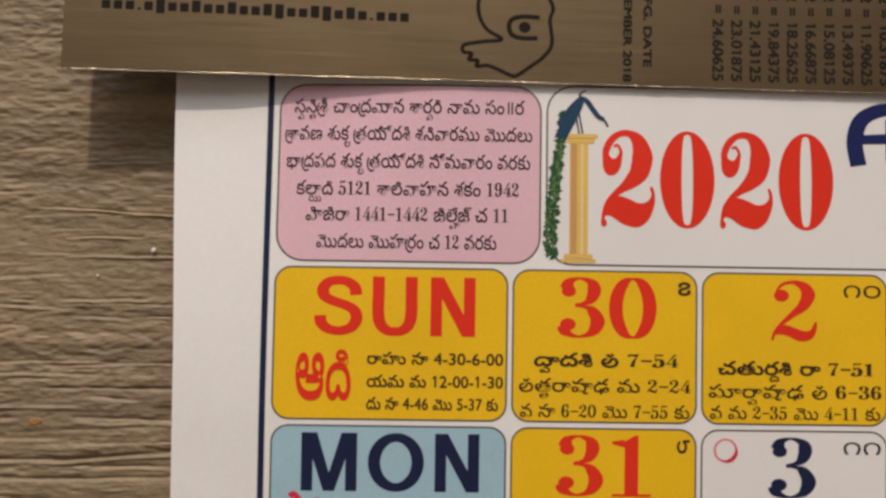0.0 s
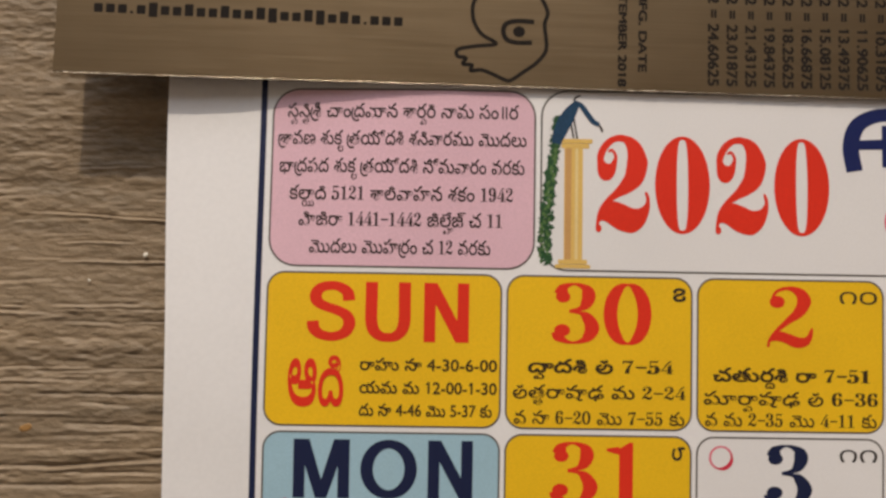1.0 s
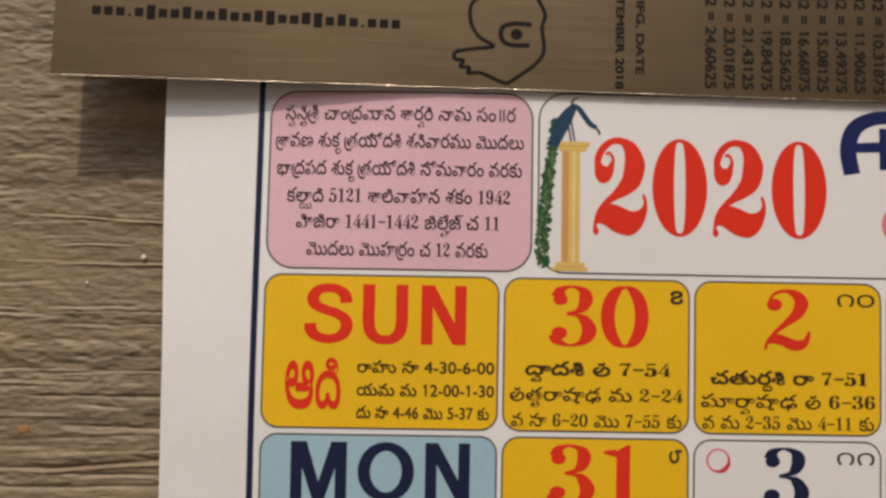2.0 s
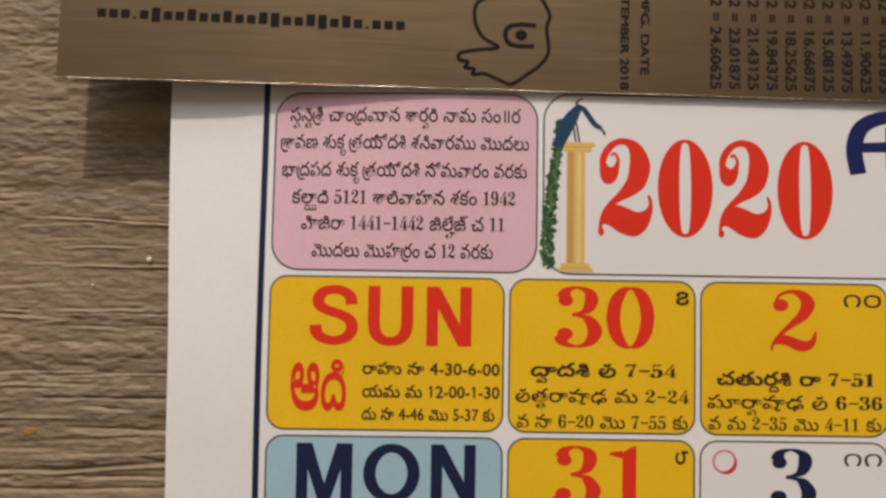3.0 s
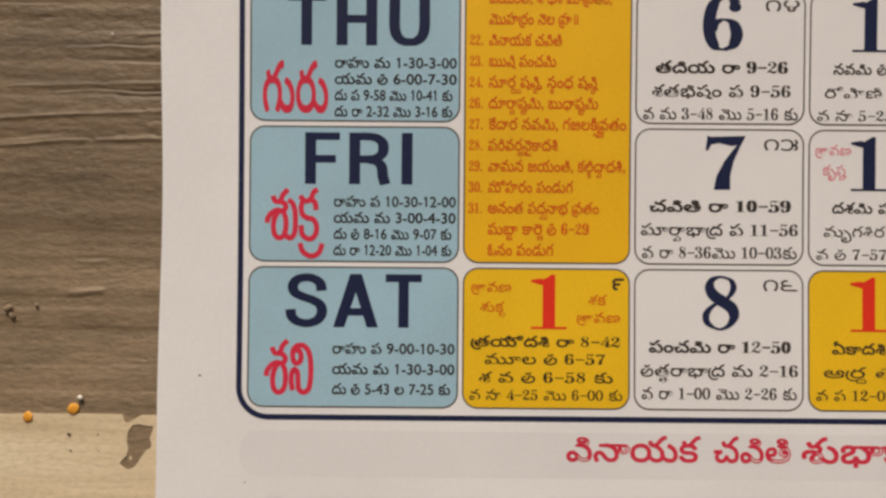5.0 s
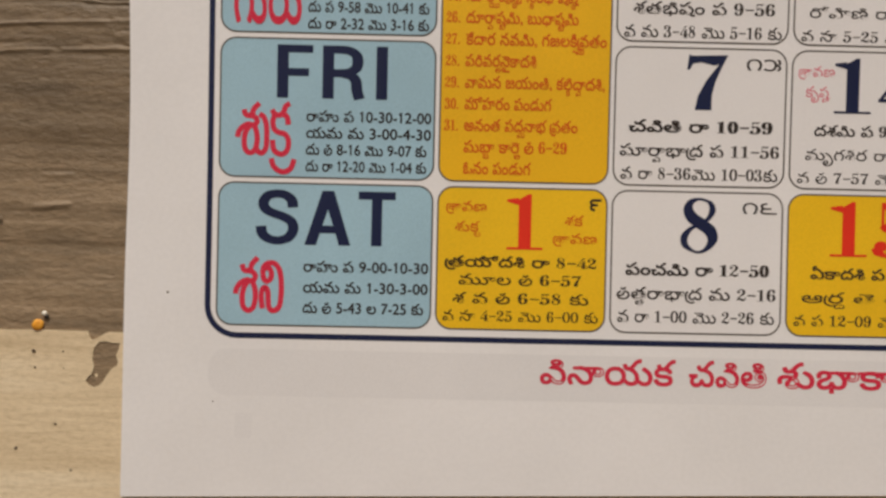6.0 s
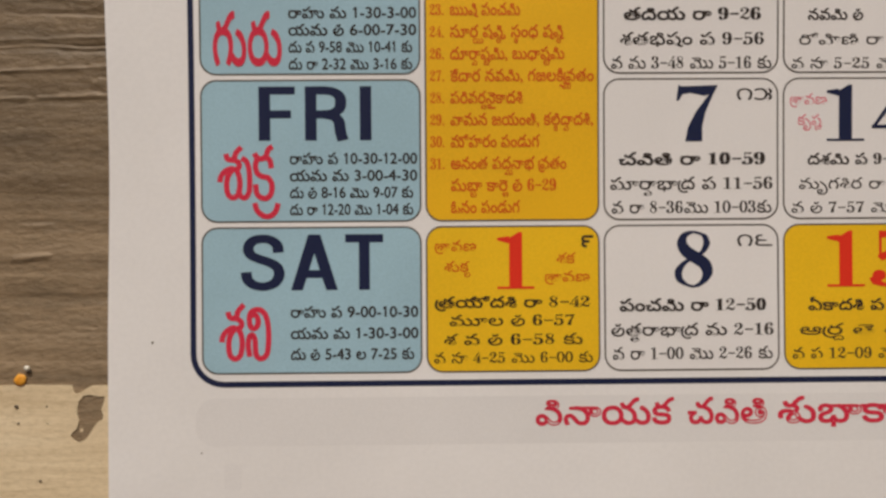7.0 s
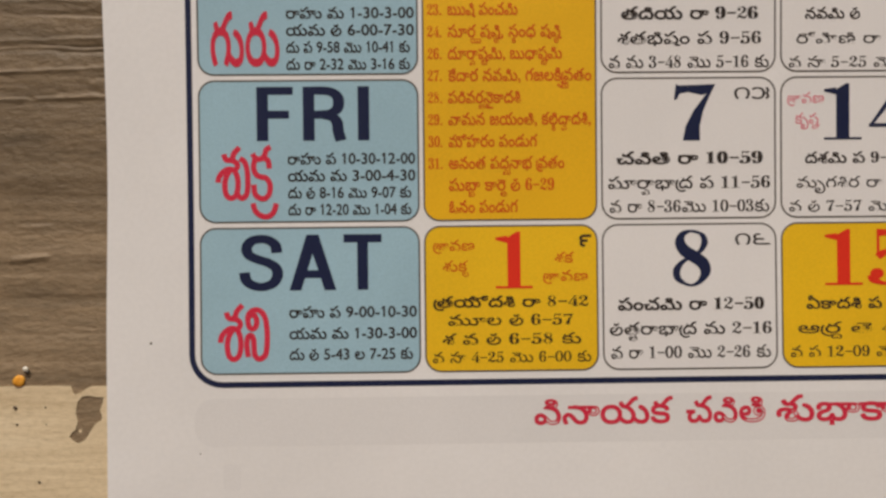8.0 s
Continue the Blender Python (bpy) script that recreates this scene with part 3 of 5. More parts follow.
def numeral(d, thick=0.19, thin=0.035):
    h = thick / 2
    if d == "0":
        return [pen_stroke(oval(0.33, 0.5, 0.33 - h, 0.5 - thin / 2), thick, thin, True)]
    if d == "1":
        return [poly((0.33 - h, 0.03), (0.33 + h, 0.03), (0.33 + h, 1.0), (0.33 + h - 0.05, 1.0), (0.33 - h, 0.90)),
                poly((0.06, 0.86), (0.33 - h, 0.80), (0.33 - h, 0.93), (0.06, 0.90)),
                poly((0.06, 0.0), (0.60, 0.0), (0.60, 0.04), (0.06, 0.04))]
    if d == "2":
        return [pen_stroke([(0.06, 0.78), (0.14, 0.92), (0.30, 0.97), (0.45, 0.90), (0.51, 0.76), (0.44, 0.58), (0.28, 0.42), (0.12, 0.25), (0.04, 0.12), (0.015, 0.0)], thick, thin,
                           widths=(0.03, 0.045, 0.06, 0.15, 0.20, 0.16, 0.09, 0.05, 0.04, 0.035)),
                blob(0.14, 0.745, 0.105, 0.10),
                smooth_poly((0.03, 0.10), (0.09, 0.22), (0.18, 0.26), (0.30, 0.225), (0.44, 0.165), (0.54, 0.18), (0.595, 0.30), (0.63, 0.31), (0.625, 0.17), (0.57, 0.05), (0.47, -0.005), (0.36, 0.005), (0.24, 0.075), (0.13, 0.105))]
    if d == "3":
        return [pen_stroke([(0.09, 0.80), (0.15, 0.93), (0.29, 0.98), (0.44, 0.91), (0.48, 0.76), (0.40, 0.60), (0.22, 0.53)], thick, thin),
                pen_stroke([(0.22, 0.53), (0.42, 0.48), (0.53, 0.28), (0.45, 0.09), (0.27, 0.02), (0.11, 0.08), (0.07, 0.20)], thick * 1.08, thin),
                blob(0.13, 0.77, 0.10, 0.095), blob(0.12, 0.22, 0.11, 0.10)]
    if d == "4":
        return [poly((0.37, 0.04), (0.57, 0.04), (0.57, 0.78), (0.37, 0.56)),
                poly((0.44, 1.0), (0.56, 1.0), (0.10, 0.29), (0.02, 0.25)),
                poly((0.02, 0.22), (0.68, 0.22), (0.68, 0.285), (0.02, 0.285)),
                poly((0.28, 0.0), (0.68, 0.0), (0.68, 0.04), (0.28, 0.04)),
                poly((0.46, 1.0), (0.50, 1.0), (0.62, 0.93), (0.56, 0.91))]
    if d == "5":
        return [poly((0.12, 0.86), (0.30, 0.89), (0.46, 0.85), (0.57, 0.93), (0.60, 1.0), (0.44, 0.985), (0.28, 0.985), (0.12, 1.0)),
                poly((0.12, 0.50), (0.16, 0.50), (0.16, 0.95), (0.12, 0.95)),
                pen_stroke([(0.13, 0.50), (0.28, 0.60), (0.44, 0.54), (0.53, 0.32), (0.45, 0.09), (0.27, 0.02), (0.11, 0.07), (0.07, 0.18)], thick, thin * 1.5),
                blob(0.12, 0.20, 0.10, 0.095)]
    if d == "6":
        return [pen_stroke([(0.52, 0.85), (0.44, 0.96), (0.33, 0.98), (0.18, 0.86), (0.11, 0.55), (0.13, 0.25), (0.22, 0.06), (0.34, 0.02)], thick, thin),
                pen_stroke([(0.34, 0.02), (0.47, 0.10), (0.53, 0.30), (0.47, 0.50), (0.33, 0.57), (0.20, 0.50), (0.14, 0.38)], thick, thin),
                blob(0.50, 0.80, 0.095, 0.09)]
    if d == "7":
        return [poly((0.06, 1.0), (0.10, 0.97), (0.60, 0.99), (0.64, 0.99), (0.54, 0.84), (0.44, 0.80), (0.24, 0.855), (0.12, 0.83), (0.07, 0.72), (0.03, 0.72)),
                poly((0.53, 0.86), (0.64, 0.99), (0.56, 0.80), (0.46, 0.52), (0.41, 0.26), (0.41, 0.0), (0.16, 0.0), (0.20, 0.25), (0.32, 0.53))]
    if d == "9":
        return [([(0.64 - v[0], 1.0 - v[1]) for v in vs], fs) for vs, fs in numeral("6", thick, thin)]
    # eight: a heavy slanting spine, closed by two lighter bows
    return [pen_stroke([(0.44, 0.945), (0.31, 0.98), (0.185, 0.92), (0.15, 0.78), (0.22, 0.635), (0.35, 0.53), (0.48, 0.41), (0.52, 0.25), (0.44, 0.09), (0.32, 0.02), (0.21, 0.05)], thick, thin,
                       widths=(0.05, 0.045, 0.10, 0.15, 0.19, 0.20, 0.19, 0.15, 0.08, 0.045, 0.05)),
            pen_stroke([(0.21, 0.05), (0.11, 0.15), (0.10, 0.30), (0.19, 0.44), (0.33, 0.525)], thick, thin, widths=(0.05, 0.10, 0.11, 0.07, 0.04)),
            pen_stroke([(0.33, 0.525), (0.45, 0.63), (0.51, 0.77), (0.49, 0.89), (0.44, 0.945)], thick, thin, widths=(0.04, 0.07, 0.10, 0.08, 0.05))]


def numerals(body, x0, x1, top, height, mat, parent, thick=0.19):
    """Numerals, one by one, spread from x0 to x1."""
    pitch = (x1 - x0) / len(body)
    for i, d in enumerate(body):
        verts, faces = [], []
        for k, (vs, fs) in enumerate(numeral(d, thick)):
            base = len(verts)
            verts.extend((x0 + pitch * i + v[0] / 0.66 * pitch * 0.96, top - height + v[1] * height, 0.006 * k) for v in vs)
            faces.extend(tuple(base + q for q in f) for f in fs)
        lay("numeral", *split_grid(verts, faces, 3.5), mat, 0.07, parent)


# ---------------------------------------------------------------- the room
floor = tagged(new("floor"), "weathered brown wooden boards with a worn pale coating", "floor", kind="structure")


def lattice(shape, seed):
    return np.random.RandomState(seed).rand(*shape)


def value_noise(x, y, lx, ly, seed):
    g = lattice((256, 256), seed)
    u, v = x / lx + 37.0, y / ly + 91.0
    iu, iv = np.floor(u).astype(int), np.floor(v).astype(int)
    fu, fv = u - iu, v - iv
    fu, fv = fu * fu * (3 - 2 * fu), fv * fv * (3 - 2 * fv)
    a, b = g[iu % 256, iv % 256], g[(iu + 1) % 256, iv % 256]
    c, d = g[iu % 256, (iv + 1) % 256], g[(iu + 1) % 256, (iv + 1) % 256]
    return (a * (1 - fu) + b * fu) * (1 - fv) + (c * (1 - fu) + d * fu) * fv


def cracks(gx, gy, rng):
    """Narrow furrows along the grain, thickest in one band of the board."""
    cut = np.zeros_like(gx)
    ys = gy[:, 0]
    drift = 1.6 * value_noise(gx, gy, 24, 12, 21) + 0.5 * value_noise(gx, gy, 7, 4, 22)
    for _ in range(2600):
        yc = -8 - 260 * rng.random()
        dense = np.interp(yc, [-268, -215, -190, -150, -120, -70, -35, -8], [0.02, 0.02, 0.05, 0.20, 0.38, 0.34, 0.20, 0.16])
        length, xc = 1.8 + 22 * rng.random() ** 2.4, -88 + 92 * rng.random()
        width, deep = 0.22 + 0.30 * rng.random() ** 2, 0.04 + 0.16 * rng.random() ** 1.6 + (0.17 if rng.random() < 0.12 else 0.0)
        lean = rng.gauss(0, 0.03)
        if rng.random() > dense:
            continue
        rows = np.where(np.abs(ys - yc) < 6)[0]
        if len(rows) == 0:
            continue
        part_ = slice(rows[0], rows[-1] + 1)
        along = (gx[part_] - xc) / length
        off = gy[part_] + drift[part_] - yc - lean * (gx[part_] - xc)
        taper = np.clip(1 - along ** 2, 0, 1) ** 0.6
        cut[part_] += deep * taper * (np.exp(-(off / width) ** 2) - 1.15 * np.exp(-((off + 2.0 * width) / (1.15 * width)) ** 2))
    # long furrows (sunk) and raised threads of the grain: start, end, depth, width
    for x0, y0, x1, y1, deep, width in ((-46, -54.3, 4, -53.8, 0.22, 0.7), (-22, -58.3, 4, -59.1, 0.30, 0.5), (-34, -66.6, 4, -66.6, 0.42, 0.42), (-22, -68.5, -10, -69.3, 0.34, 0.4),
                                        (-26, -73.2, 4, -73.9, 0.46, 0.42), (-60, -82.6, -20, -82.3, 0.46, 0.45), (-24, -82.2, 4, -80.0, 0.40, 0.42), (-19, -83.9, 4, -83.7, 0.34, 0.40),
                                        (-50, -86.9, 4, -86.1, 0.46, 0.45), (-45, -71.2, -23, -71.1, -0.30, 0.35), (-25, -74.6, -17, -75.0, -0.34, 0.4), (-9, -79.1, -3, -79.9, -0.34, 0.35),
                                        (-40, -194.6, 4, -193.3, -0.24, 0.5), (-70, -204.4, 4, -200.1, -0.34, 0.5), (-70, -210.6, 4, -206.9, -0.30, 0.5), (-13, -197.0, 4, -196.7, 0.3, 0.5), (-24, -245.2, -14, -244.3, -0.36, 0.7), (-9, -181.6, 3, -181.2, -0.4, 0.5)):
        rows = np.where(np.abs(ys - (y0 + y1) / 2) < 8)[0]
        part_ = slice(rows[0], rows[-1] + 1)
        u = np.clip((gx[part_] - x0) / (x1 - x0), -0.05, 1.05)
        off = gy[part_] - y0 - (y1 - y0) * u + 0.35 * (drift[part_] - 1.0)
        fade = np.clip(8 * u, 0, 1) * np.clip(8 * (1 - u), 0, 1) * (0.55 + 0.6 * value_noise(gx[part_], gy[part_], 4, 3, 51))
        cut[part_] += deep * fade * np.exp(-(off / width) ** 2)
    for _ in range(260):
        xc, yc = -88 + 92 * rng.random(), -10 - 290 * rng.random()
        w, deep = 0.22 + 0.30 * rng.random(), 0.12 + 0.34 * rng.random()
        rows = np.where(np.abs(ys - yc) < 2.5)[0]
        if len(rows) == 0:
            continue
        part_ = slice(rows[0], rows[-1] + 1)
        cut[part_] += deep * np.exp(-((gx[part_] - xc) / (w * 1.6)) ** 2 - ((gy[part_] - yc) / w) ** 2)
    return cut


def wood_board():
    """The boards: a fine sheet with furrows along the grain beside the calendar, plain further off."""
    xs = np.concatenate([np.linspace(-2000, -90, 12)[:-1], np.arange(-90, 6, 0.7), np.linspace(8, 2000, 14)])
    ys = np.concatenate([np.linspace(-2400, -320, 12)[:-1], np.arange(-320, 45, 0.2), np.linspace(48, 1600, 12)])
    gx, gy = np.meshgrid(xs, ys)
    wob = gy + 2.2 * value_noise(gx, gy, 46, 30, 5) + 0.7 * value_noise(gx, gy, 13, 7, 6)
    ridge = (2 * value_noise(gx, wob, 50, 3.6, 1) - 1) ** 2
    fine = value_noise(gx, wob, 11, 0.85, 2)
    tiny = value_noise(gx, gy, 1.5, 0.75, 3)
    broad = value_noise(gx, wob, 120, 4.6, 4)
    rough = np.interp(gy, [-320, -255, -215, -160, -120, -60, 20], [0.40, 0.42, 0.42, 0.55, 1.0, 0.95, 0.9])
    lumps = value_noise(gx, gy, 3.4, 1.7, 14)
    patch = 0.35 + 0.95 * value_noise(gx, gy, 30, 12, 8)
    bumpy = np.interp(gy, [-320, -255, -215, -165, -120, -60, 20], [0.16, 0.15, 0.17, 0.28, 0.9, 0.95, 0.9])
    smooth_grain = np.interp(gy, [-300, -200, -150, -110], [1.0, 1.0, 0.7, 0.25])
    lines = value_noise(gx, gy + 0.8 * value_noise(gx, gy, 50, 25, 31), 130, 2.0, 32)
    furrow = np.clip((lines - 0.62) / 0.38, 0, 1)
    depth = rough * patch * (0.24 * ridge + 0.14 * fine) + bumpy * patch * (0.38 * tiny + 0.52 * lumps)
    depth = depth + smooth_grain * (0.08 * lines + 0.13 * furrow * (0.3 + patch))  + 0.30 * broad * (0.55 + 0.45 * rough) + 0.34 * smooth_grain * value_noise(gx, wob, 160, 6.5, 41)
    depth = depth + cracks(gx, gy, random.Random(12)) + 0.2
    near = np.interp(gy, [-266, -256], [0.35, 1.0]) * np.clip((gx + 90) / 8, 0, 1) * np.clip((6.5 - gx) / 2, 0, 1) * np.clip((gy + 330) / 20, 0, 1)
    z = -0.02 - np.maximum(0.0, depth) * near
    h, w = gx.shape
    verts = np.stack([gx, gy, z], -1).reshape(-1, 3) / 1000
    faces = [(j * w + i, j * w + i + 1, (j + 1) * w + i + 1, (j + 1) * w + i) for j in range(h - 1) for i in range(w - 1)]
    return mesh_object("board", verts.tolist(), faces, WOOD, floor, "brown wooden board with raised grain", True)


wood_board()
part("subfloor", box_bm(-2.0, 2.0, -2.4, 1.6, -0.06, -0.004), WOOD, floor)

WALL = plaster("beige_plaster", (0.58, 0.52, 0.46))
CEIL = plaster("ceiling_plaster", (0.60, 0.53, 0.45))
T = 0.15
tagged(part("wall_south", box_bm(-2.0, 2.0, -2.4 - T, -2.4, -0.06, 2.6), WALL, None), "plain beige plastered wall", "wall", kind="structure")
tagged(part("wall_west", box_bm(-2.0 - T, -2.0, -2.4 - T, 1.6 + T, -0.06, 2.6), WALL, None), "plain beige plastered wall", "wall", kind="structure")
tagged(part("wall_east", box_bm(2.0, 2.0 + T, -2.4 - T, 1.6 + T, -0.06, 2.6), WALL, None), "plain beige plastered wall", "wall", kind="structure")
bm = box_bm(-2.0, -1.4, 1.6, 1.6 + T, -0.06, 2.6)
box_bm(1.0, 2.0, 1.6, 1.6 + T, -0.06, 2.6, bm)
box_bm(-1.4, 1.0, 1.6, 1.6 + T, -0.06, 0.4, bm)
box_bm(-1.4, 1.0, 1.6, 1.6 + T, 2.1, 2.6, bm)
tagged(part("wall_north", bm, WALL, None), "plain beige plastered wall with a window opening", "wall", kind="structure")
tagged(part("ceiling", box_bm(-2.0 - T, 2.0 + T, -2.4 - T, 1.6 + T, 2.6, 2.7), CEIL, None), "plain pale plastered ceiling", "ceiling", kind="structure")


def worn_coating():
    """A thin pale coat over the boards with a ragged edge and a worn-through hole."""
    rng = random.Random(4)
    edge = [(-2000, -274.2), (-90, -274.2)]
    x = -90.0
    while x < -11.5:
        x += rng.uniform(1.5, 5)
        edge.append((min(x, -11.2), -274.15 + rng.uniform(-0.16, 0.16)))
    edge += [(-9.7, -274.2), (-9.3, -275.6), (-8.8, -276.2), (-7.7, -275.9), (-6.7, -275.3), (-5.6, -274.6), (-4.8, -274.3), (0, -274.3), (40, -274.2), (2000, -274.2)]
    rim = edge + [(2000, -2400), (-2000, -2400)]
    hole = [(-7.1, -276.7), (-5.4, -276.5), (-3.6, -276.9), (-2.1, -276.9), (-2.4, -278.4), (-3.0, -279.9), (-2.5, -281.1), (-2.7, -282.2), (-3.6, -282.6), (-4.2, -283.2),
            (-4.9, -284.3), (-5.5, -285.2), (-6.1, -286.3), (-7.0, -287.0), (-8.1, -287.4), (-9.3, -286.9), (-10.1, -285.9), (-9.5, -285.0), (-8.6, -284.3), (-8.1, -282.4), (-8.5, -280.8), (-8.4, -279.4), (-8.1, -278.0)]
    bm = bmesh.new()
    for loop in (rim, hole):
        vs = [bm.verts.new((px / 1000, py / 1000, 0.0)) for px, py in loop]
        for i in range(len(vs)):
            bm.edges.new((vs[i], vs[(i + 1) % len(vs)]))
    bmesh.ops.triangle_fill(bm, use_beauty=True, use_dissolve=False, edges=bm.edges[:])
    bmesh.ops.recalc_face_normals(bm, faces=bm.faces[:])
    if bm.faces[0].normal.z < 0:
        bmesh.ops.reverse_faces(bm, faces=bm.faces[:])
    ext = bmesh.ops.extrude_face_region(bm, geom=bm.faces[:])
    for v in ext["geom"]:
        if isinstance(v, bmesh.types.BMVert):
            v.co.z -= 0.0004
    part("worn_coating", bm, FILM, floor, "pale worn coating with a hole rubbed through")


worn_coating()

# ---------------------------------------------------------------- the calendar
calendar = tagged(new("calendar"), "white wall calendar with yellow and blue day boxes on boards", "calendar")
calendar.location = (0, 0, 0)
PAGE_RIGHT, PAGE_TOP, PAGE_FOOT = 262.0, 46.0, -310.0


def page_foot(x):
    return -312.8 + 0.019 * x


def page_block():
    ys = [PAGE_TOP]
    while ys[-1] > -310:
        ys.append(max(-310.0, ys[-1] - 3.0))
    verts, faces, cols = [], [], 70
    for lift in (0.0, -0.95):
        for j, y in enumerate(ys):
            for k in range(cols + 1):
                x = page_left(y) + (PAGE_RIGHT - page_left(y)) * k / cols
                yy = y if j < len(ys) - 1 else page_foot(x)
                verts.append((x / 1000, yy / 1000, (sheet_z(x, yy) + lift) / 1000))
    w, n = cols + 1, (cols + 1) * len(ys)
    for j in range(len(ys) - 1):
        for k in range(cols):
            a = j * w + k
            faces.append((a, a + w, a + w + 1, a + 1))
            faces.append((n + a, n + a + 1, n + a + w + 1, n + a + w))
    # the cut edges have corners of their own, so that they stay crisp
    verts += verts
    for j in range(len(ys) - 1):
        for a in (2 * n + j * w, 2 * n + j * w + cols):
            faces.append((a, a + w, n + a + w, n + a))
    for k in range(cols):
        for a in (2 * n + k, 2 * n + (len(ys) - 1) * w + k):
            faces.append((a, a + 1, n + a + 1, n + a))
    return mesh_object("page", verts, faces, PAPER, calendar, "white coated paper sheets, curling up at the head", True)


page_block()

v, f = rounded_line(18.57, 245.0, -274.3, 30.0, 7.0, 1.35)
lay("border", v, f, NAVY, 0.03, calendar, "navy printed border line")


def panel(name, x0, x1, y0, y1, r, mat, label, line=0.38):
    p = lay(name, *rounded_fill(x0, x1, y0, y1, r), mat, 0.03, calendar, label)
    lay("outline", *rounded_line(x0, x1, y0, y1, r, line), GREY_LINE, 0.05, p)
    return p


# middles of the white gaps between the rows
GAPS = (-38.3, -72.3, -104.63, -137.5, -170.35, -203.75, -237.6, -272.5)


def row_top(r):
    return GAPS[r] - 0.7


def row_foot(r):
    return GAPS[r + 1] + 0.7


COLS = [(20.7, 71.0), (72.3, 112.2), (113.5, 153.9), (155.3, 195.4)]

# head: rose box with six lines, white box with the year
rose = panel("notice_panel", 20.7, 77.9, -37.6, 1.2, 5.8, PINK, "rose printed box with dark script")
for body, x0, x1, base in (
        ("స్వస్తిశ్రీ చాంద్రమాన శార్వరి నామ సం॥ర", 23.9, 75.1, -1.6),
        ("శ్రావణ శుక్ల త్రయోదశి శనివారము మొదలు", 21.9, 76.9, -8.0),
        ("భాద్రపద శుక్ల త్రయోదశి సోమవారం వరకు", 22.4, 76.5, -14.5),
        ("కల్యాది 5121 శాలివాహన శకం 1942", 24.8, 74.0, -20.9),
        ("హిజిరా 1441-1442 జిల్హేజ్ చ 11", 27.0, 71.7, -26.9),
        ("మొదలు మొహర్రం చ 12 వరకు", 29.5, 69.2, -33.2)):
    words("text_line", body, 0.985 * x0 + 0.3, 0.985 * x1 + 0.3, 0.94 * base - 3.5, 4.3, BLACK, rose, 0.010, 0.95, serif=True)

head = panel("year_panel", 79.3, 195.4, -37.7, 1.5, 5.8, WHITE_PANEL, "white printed box with the year in red")
YEAR_FOOT, YEAR_TALL = -29.3, 21.2


def year_two(x0, x1):
    """A broad old-style two: curled head with a drop, heavy bowl, waved foot."""
    w = (x1 - x0) / 0.63
    shapes = [pen_stroke([(0.05, 0.70), (0.06, 0.80), (0.12, 0.90), (0.22, 0.965), (0.34, 0.965), (0.44, 0.88), (0.485, 0.73), (0.45, 0.58), (0.36, 0.48), (0.25, 0.40), (0.12, 0.305), (0.045, 0.20), (0.02, 0.05)],
                         0.27, 0.04, widths=(0.07, 0.085, 0.08, 0.065, 0.075, 0.17, 0.25, 0.23, 0.16, 0.09, 0.05, 0.038, 0.04)),
              smooth_poly((0.02, 0.72), (0.02, 0.62), (0.06, 0.55), (0.13, 0.53), (0.20, 0.57), (0.24, 0.66), (0.24, 0.75), (0.21, 0.76), (0.17, 0.71), (0.11, 0.72), (0.07, 0.78)),
              pen_stroke([(0.225, 0.72), (0.23, 0.79), (0.19, 0.845), (0.145, 0.83)], 0.03, 0.03, widths=(0.05, 0.035, 0.03, 0.025)),
              smooth_poly((0.035, 0.115), (0.085, 0.25), (0.19, 0.32), (0.32, 0.295), (0.44, 0.25), (0.54, 0.265), (0.592, 0.33), (0.575, 0.41), (0.60, 0.42), (0.63, 0.36), (0.632, 0.24), (0.57, 0.09),
                          (0.47, 0.01), (0.38, 0.0), (0.25, 0.035), (0.14, 0.10), (0.08, 0.12)),
              blob(0.035, 0.04, 0.035, 0.04)]
    vs, fs = [], []
    for k, (pv, pf) in enumerate(shapes):
        b = len(vs)
        vs += [(x0 + p[0] * w, YEAR_FOOT + p[1] * YEAR_TALL, 0.006 * k) for p in pv]
        fs += [tuple(b + i for i in q) for q in pf]
    lay("numeral", *split_grid(vs, fs, 3.5), RED, 0.07, head)


def year_nought(x0, x1):
    """A fat oval with a slot for its counter."""
    cx, rx, cy, ry = (x0 + x1) / 2, (x1 - x0) / 2, YEAR_FOOT + YEAR_TALL / 2, YEAR_TALL / 2 + 0.1
    turn = [a * math.pi / 24 for a in range(48)]
    outer = [(cx + rx * math.cos(a), cy + ry * math.sin(a)) for a in turn]
    inner = [(cx + 1.25 * math.copysign(abs(math.cos(a)) ** 0.5, math.cos(a)), cy + (ry - 0.75) * math.sin(a)) for a in turn]
    lay("numeral", outer + inner, [(a, (a + 1) % 48, 48 + (a + 1) % 48, 48 + a) for a in range(48)], RED, 0.07, head)


year_two(91.2, 102.9)
year_nought(104.1, 116.1)
year_two(117.3, 128.8)
year_nought(130.2, 142.3)


# printed column with a plumed ornament
def lay_head(name, verts, faces, mat, layer):
    return lay(name, [(0.985 * v[0] - 0.3, 0.94 * v[1] - 3.4, *v[2:]) for v in verts], faces, mat, layer, head)


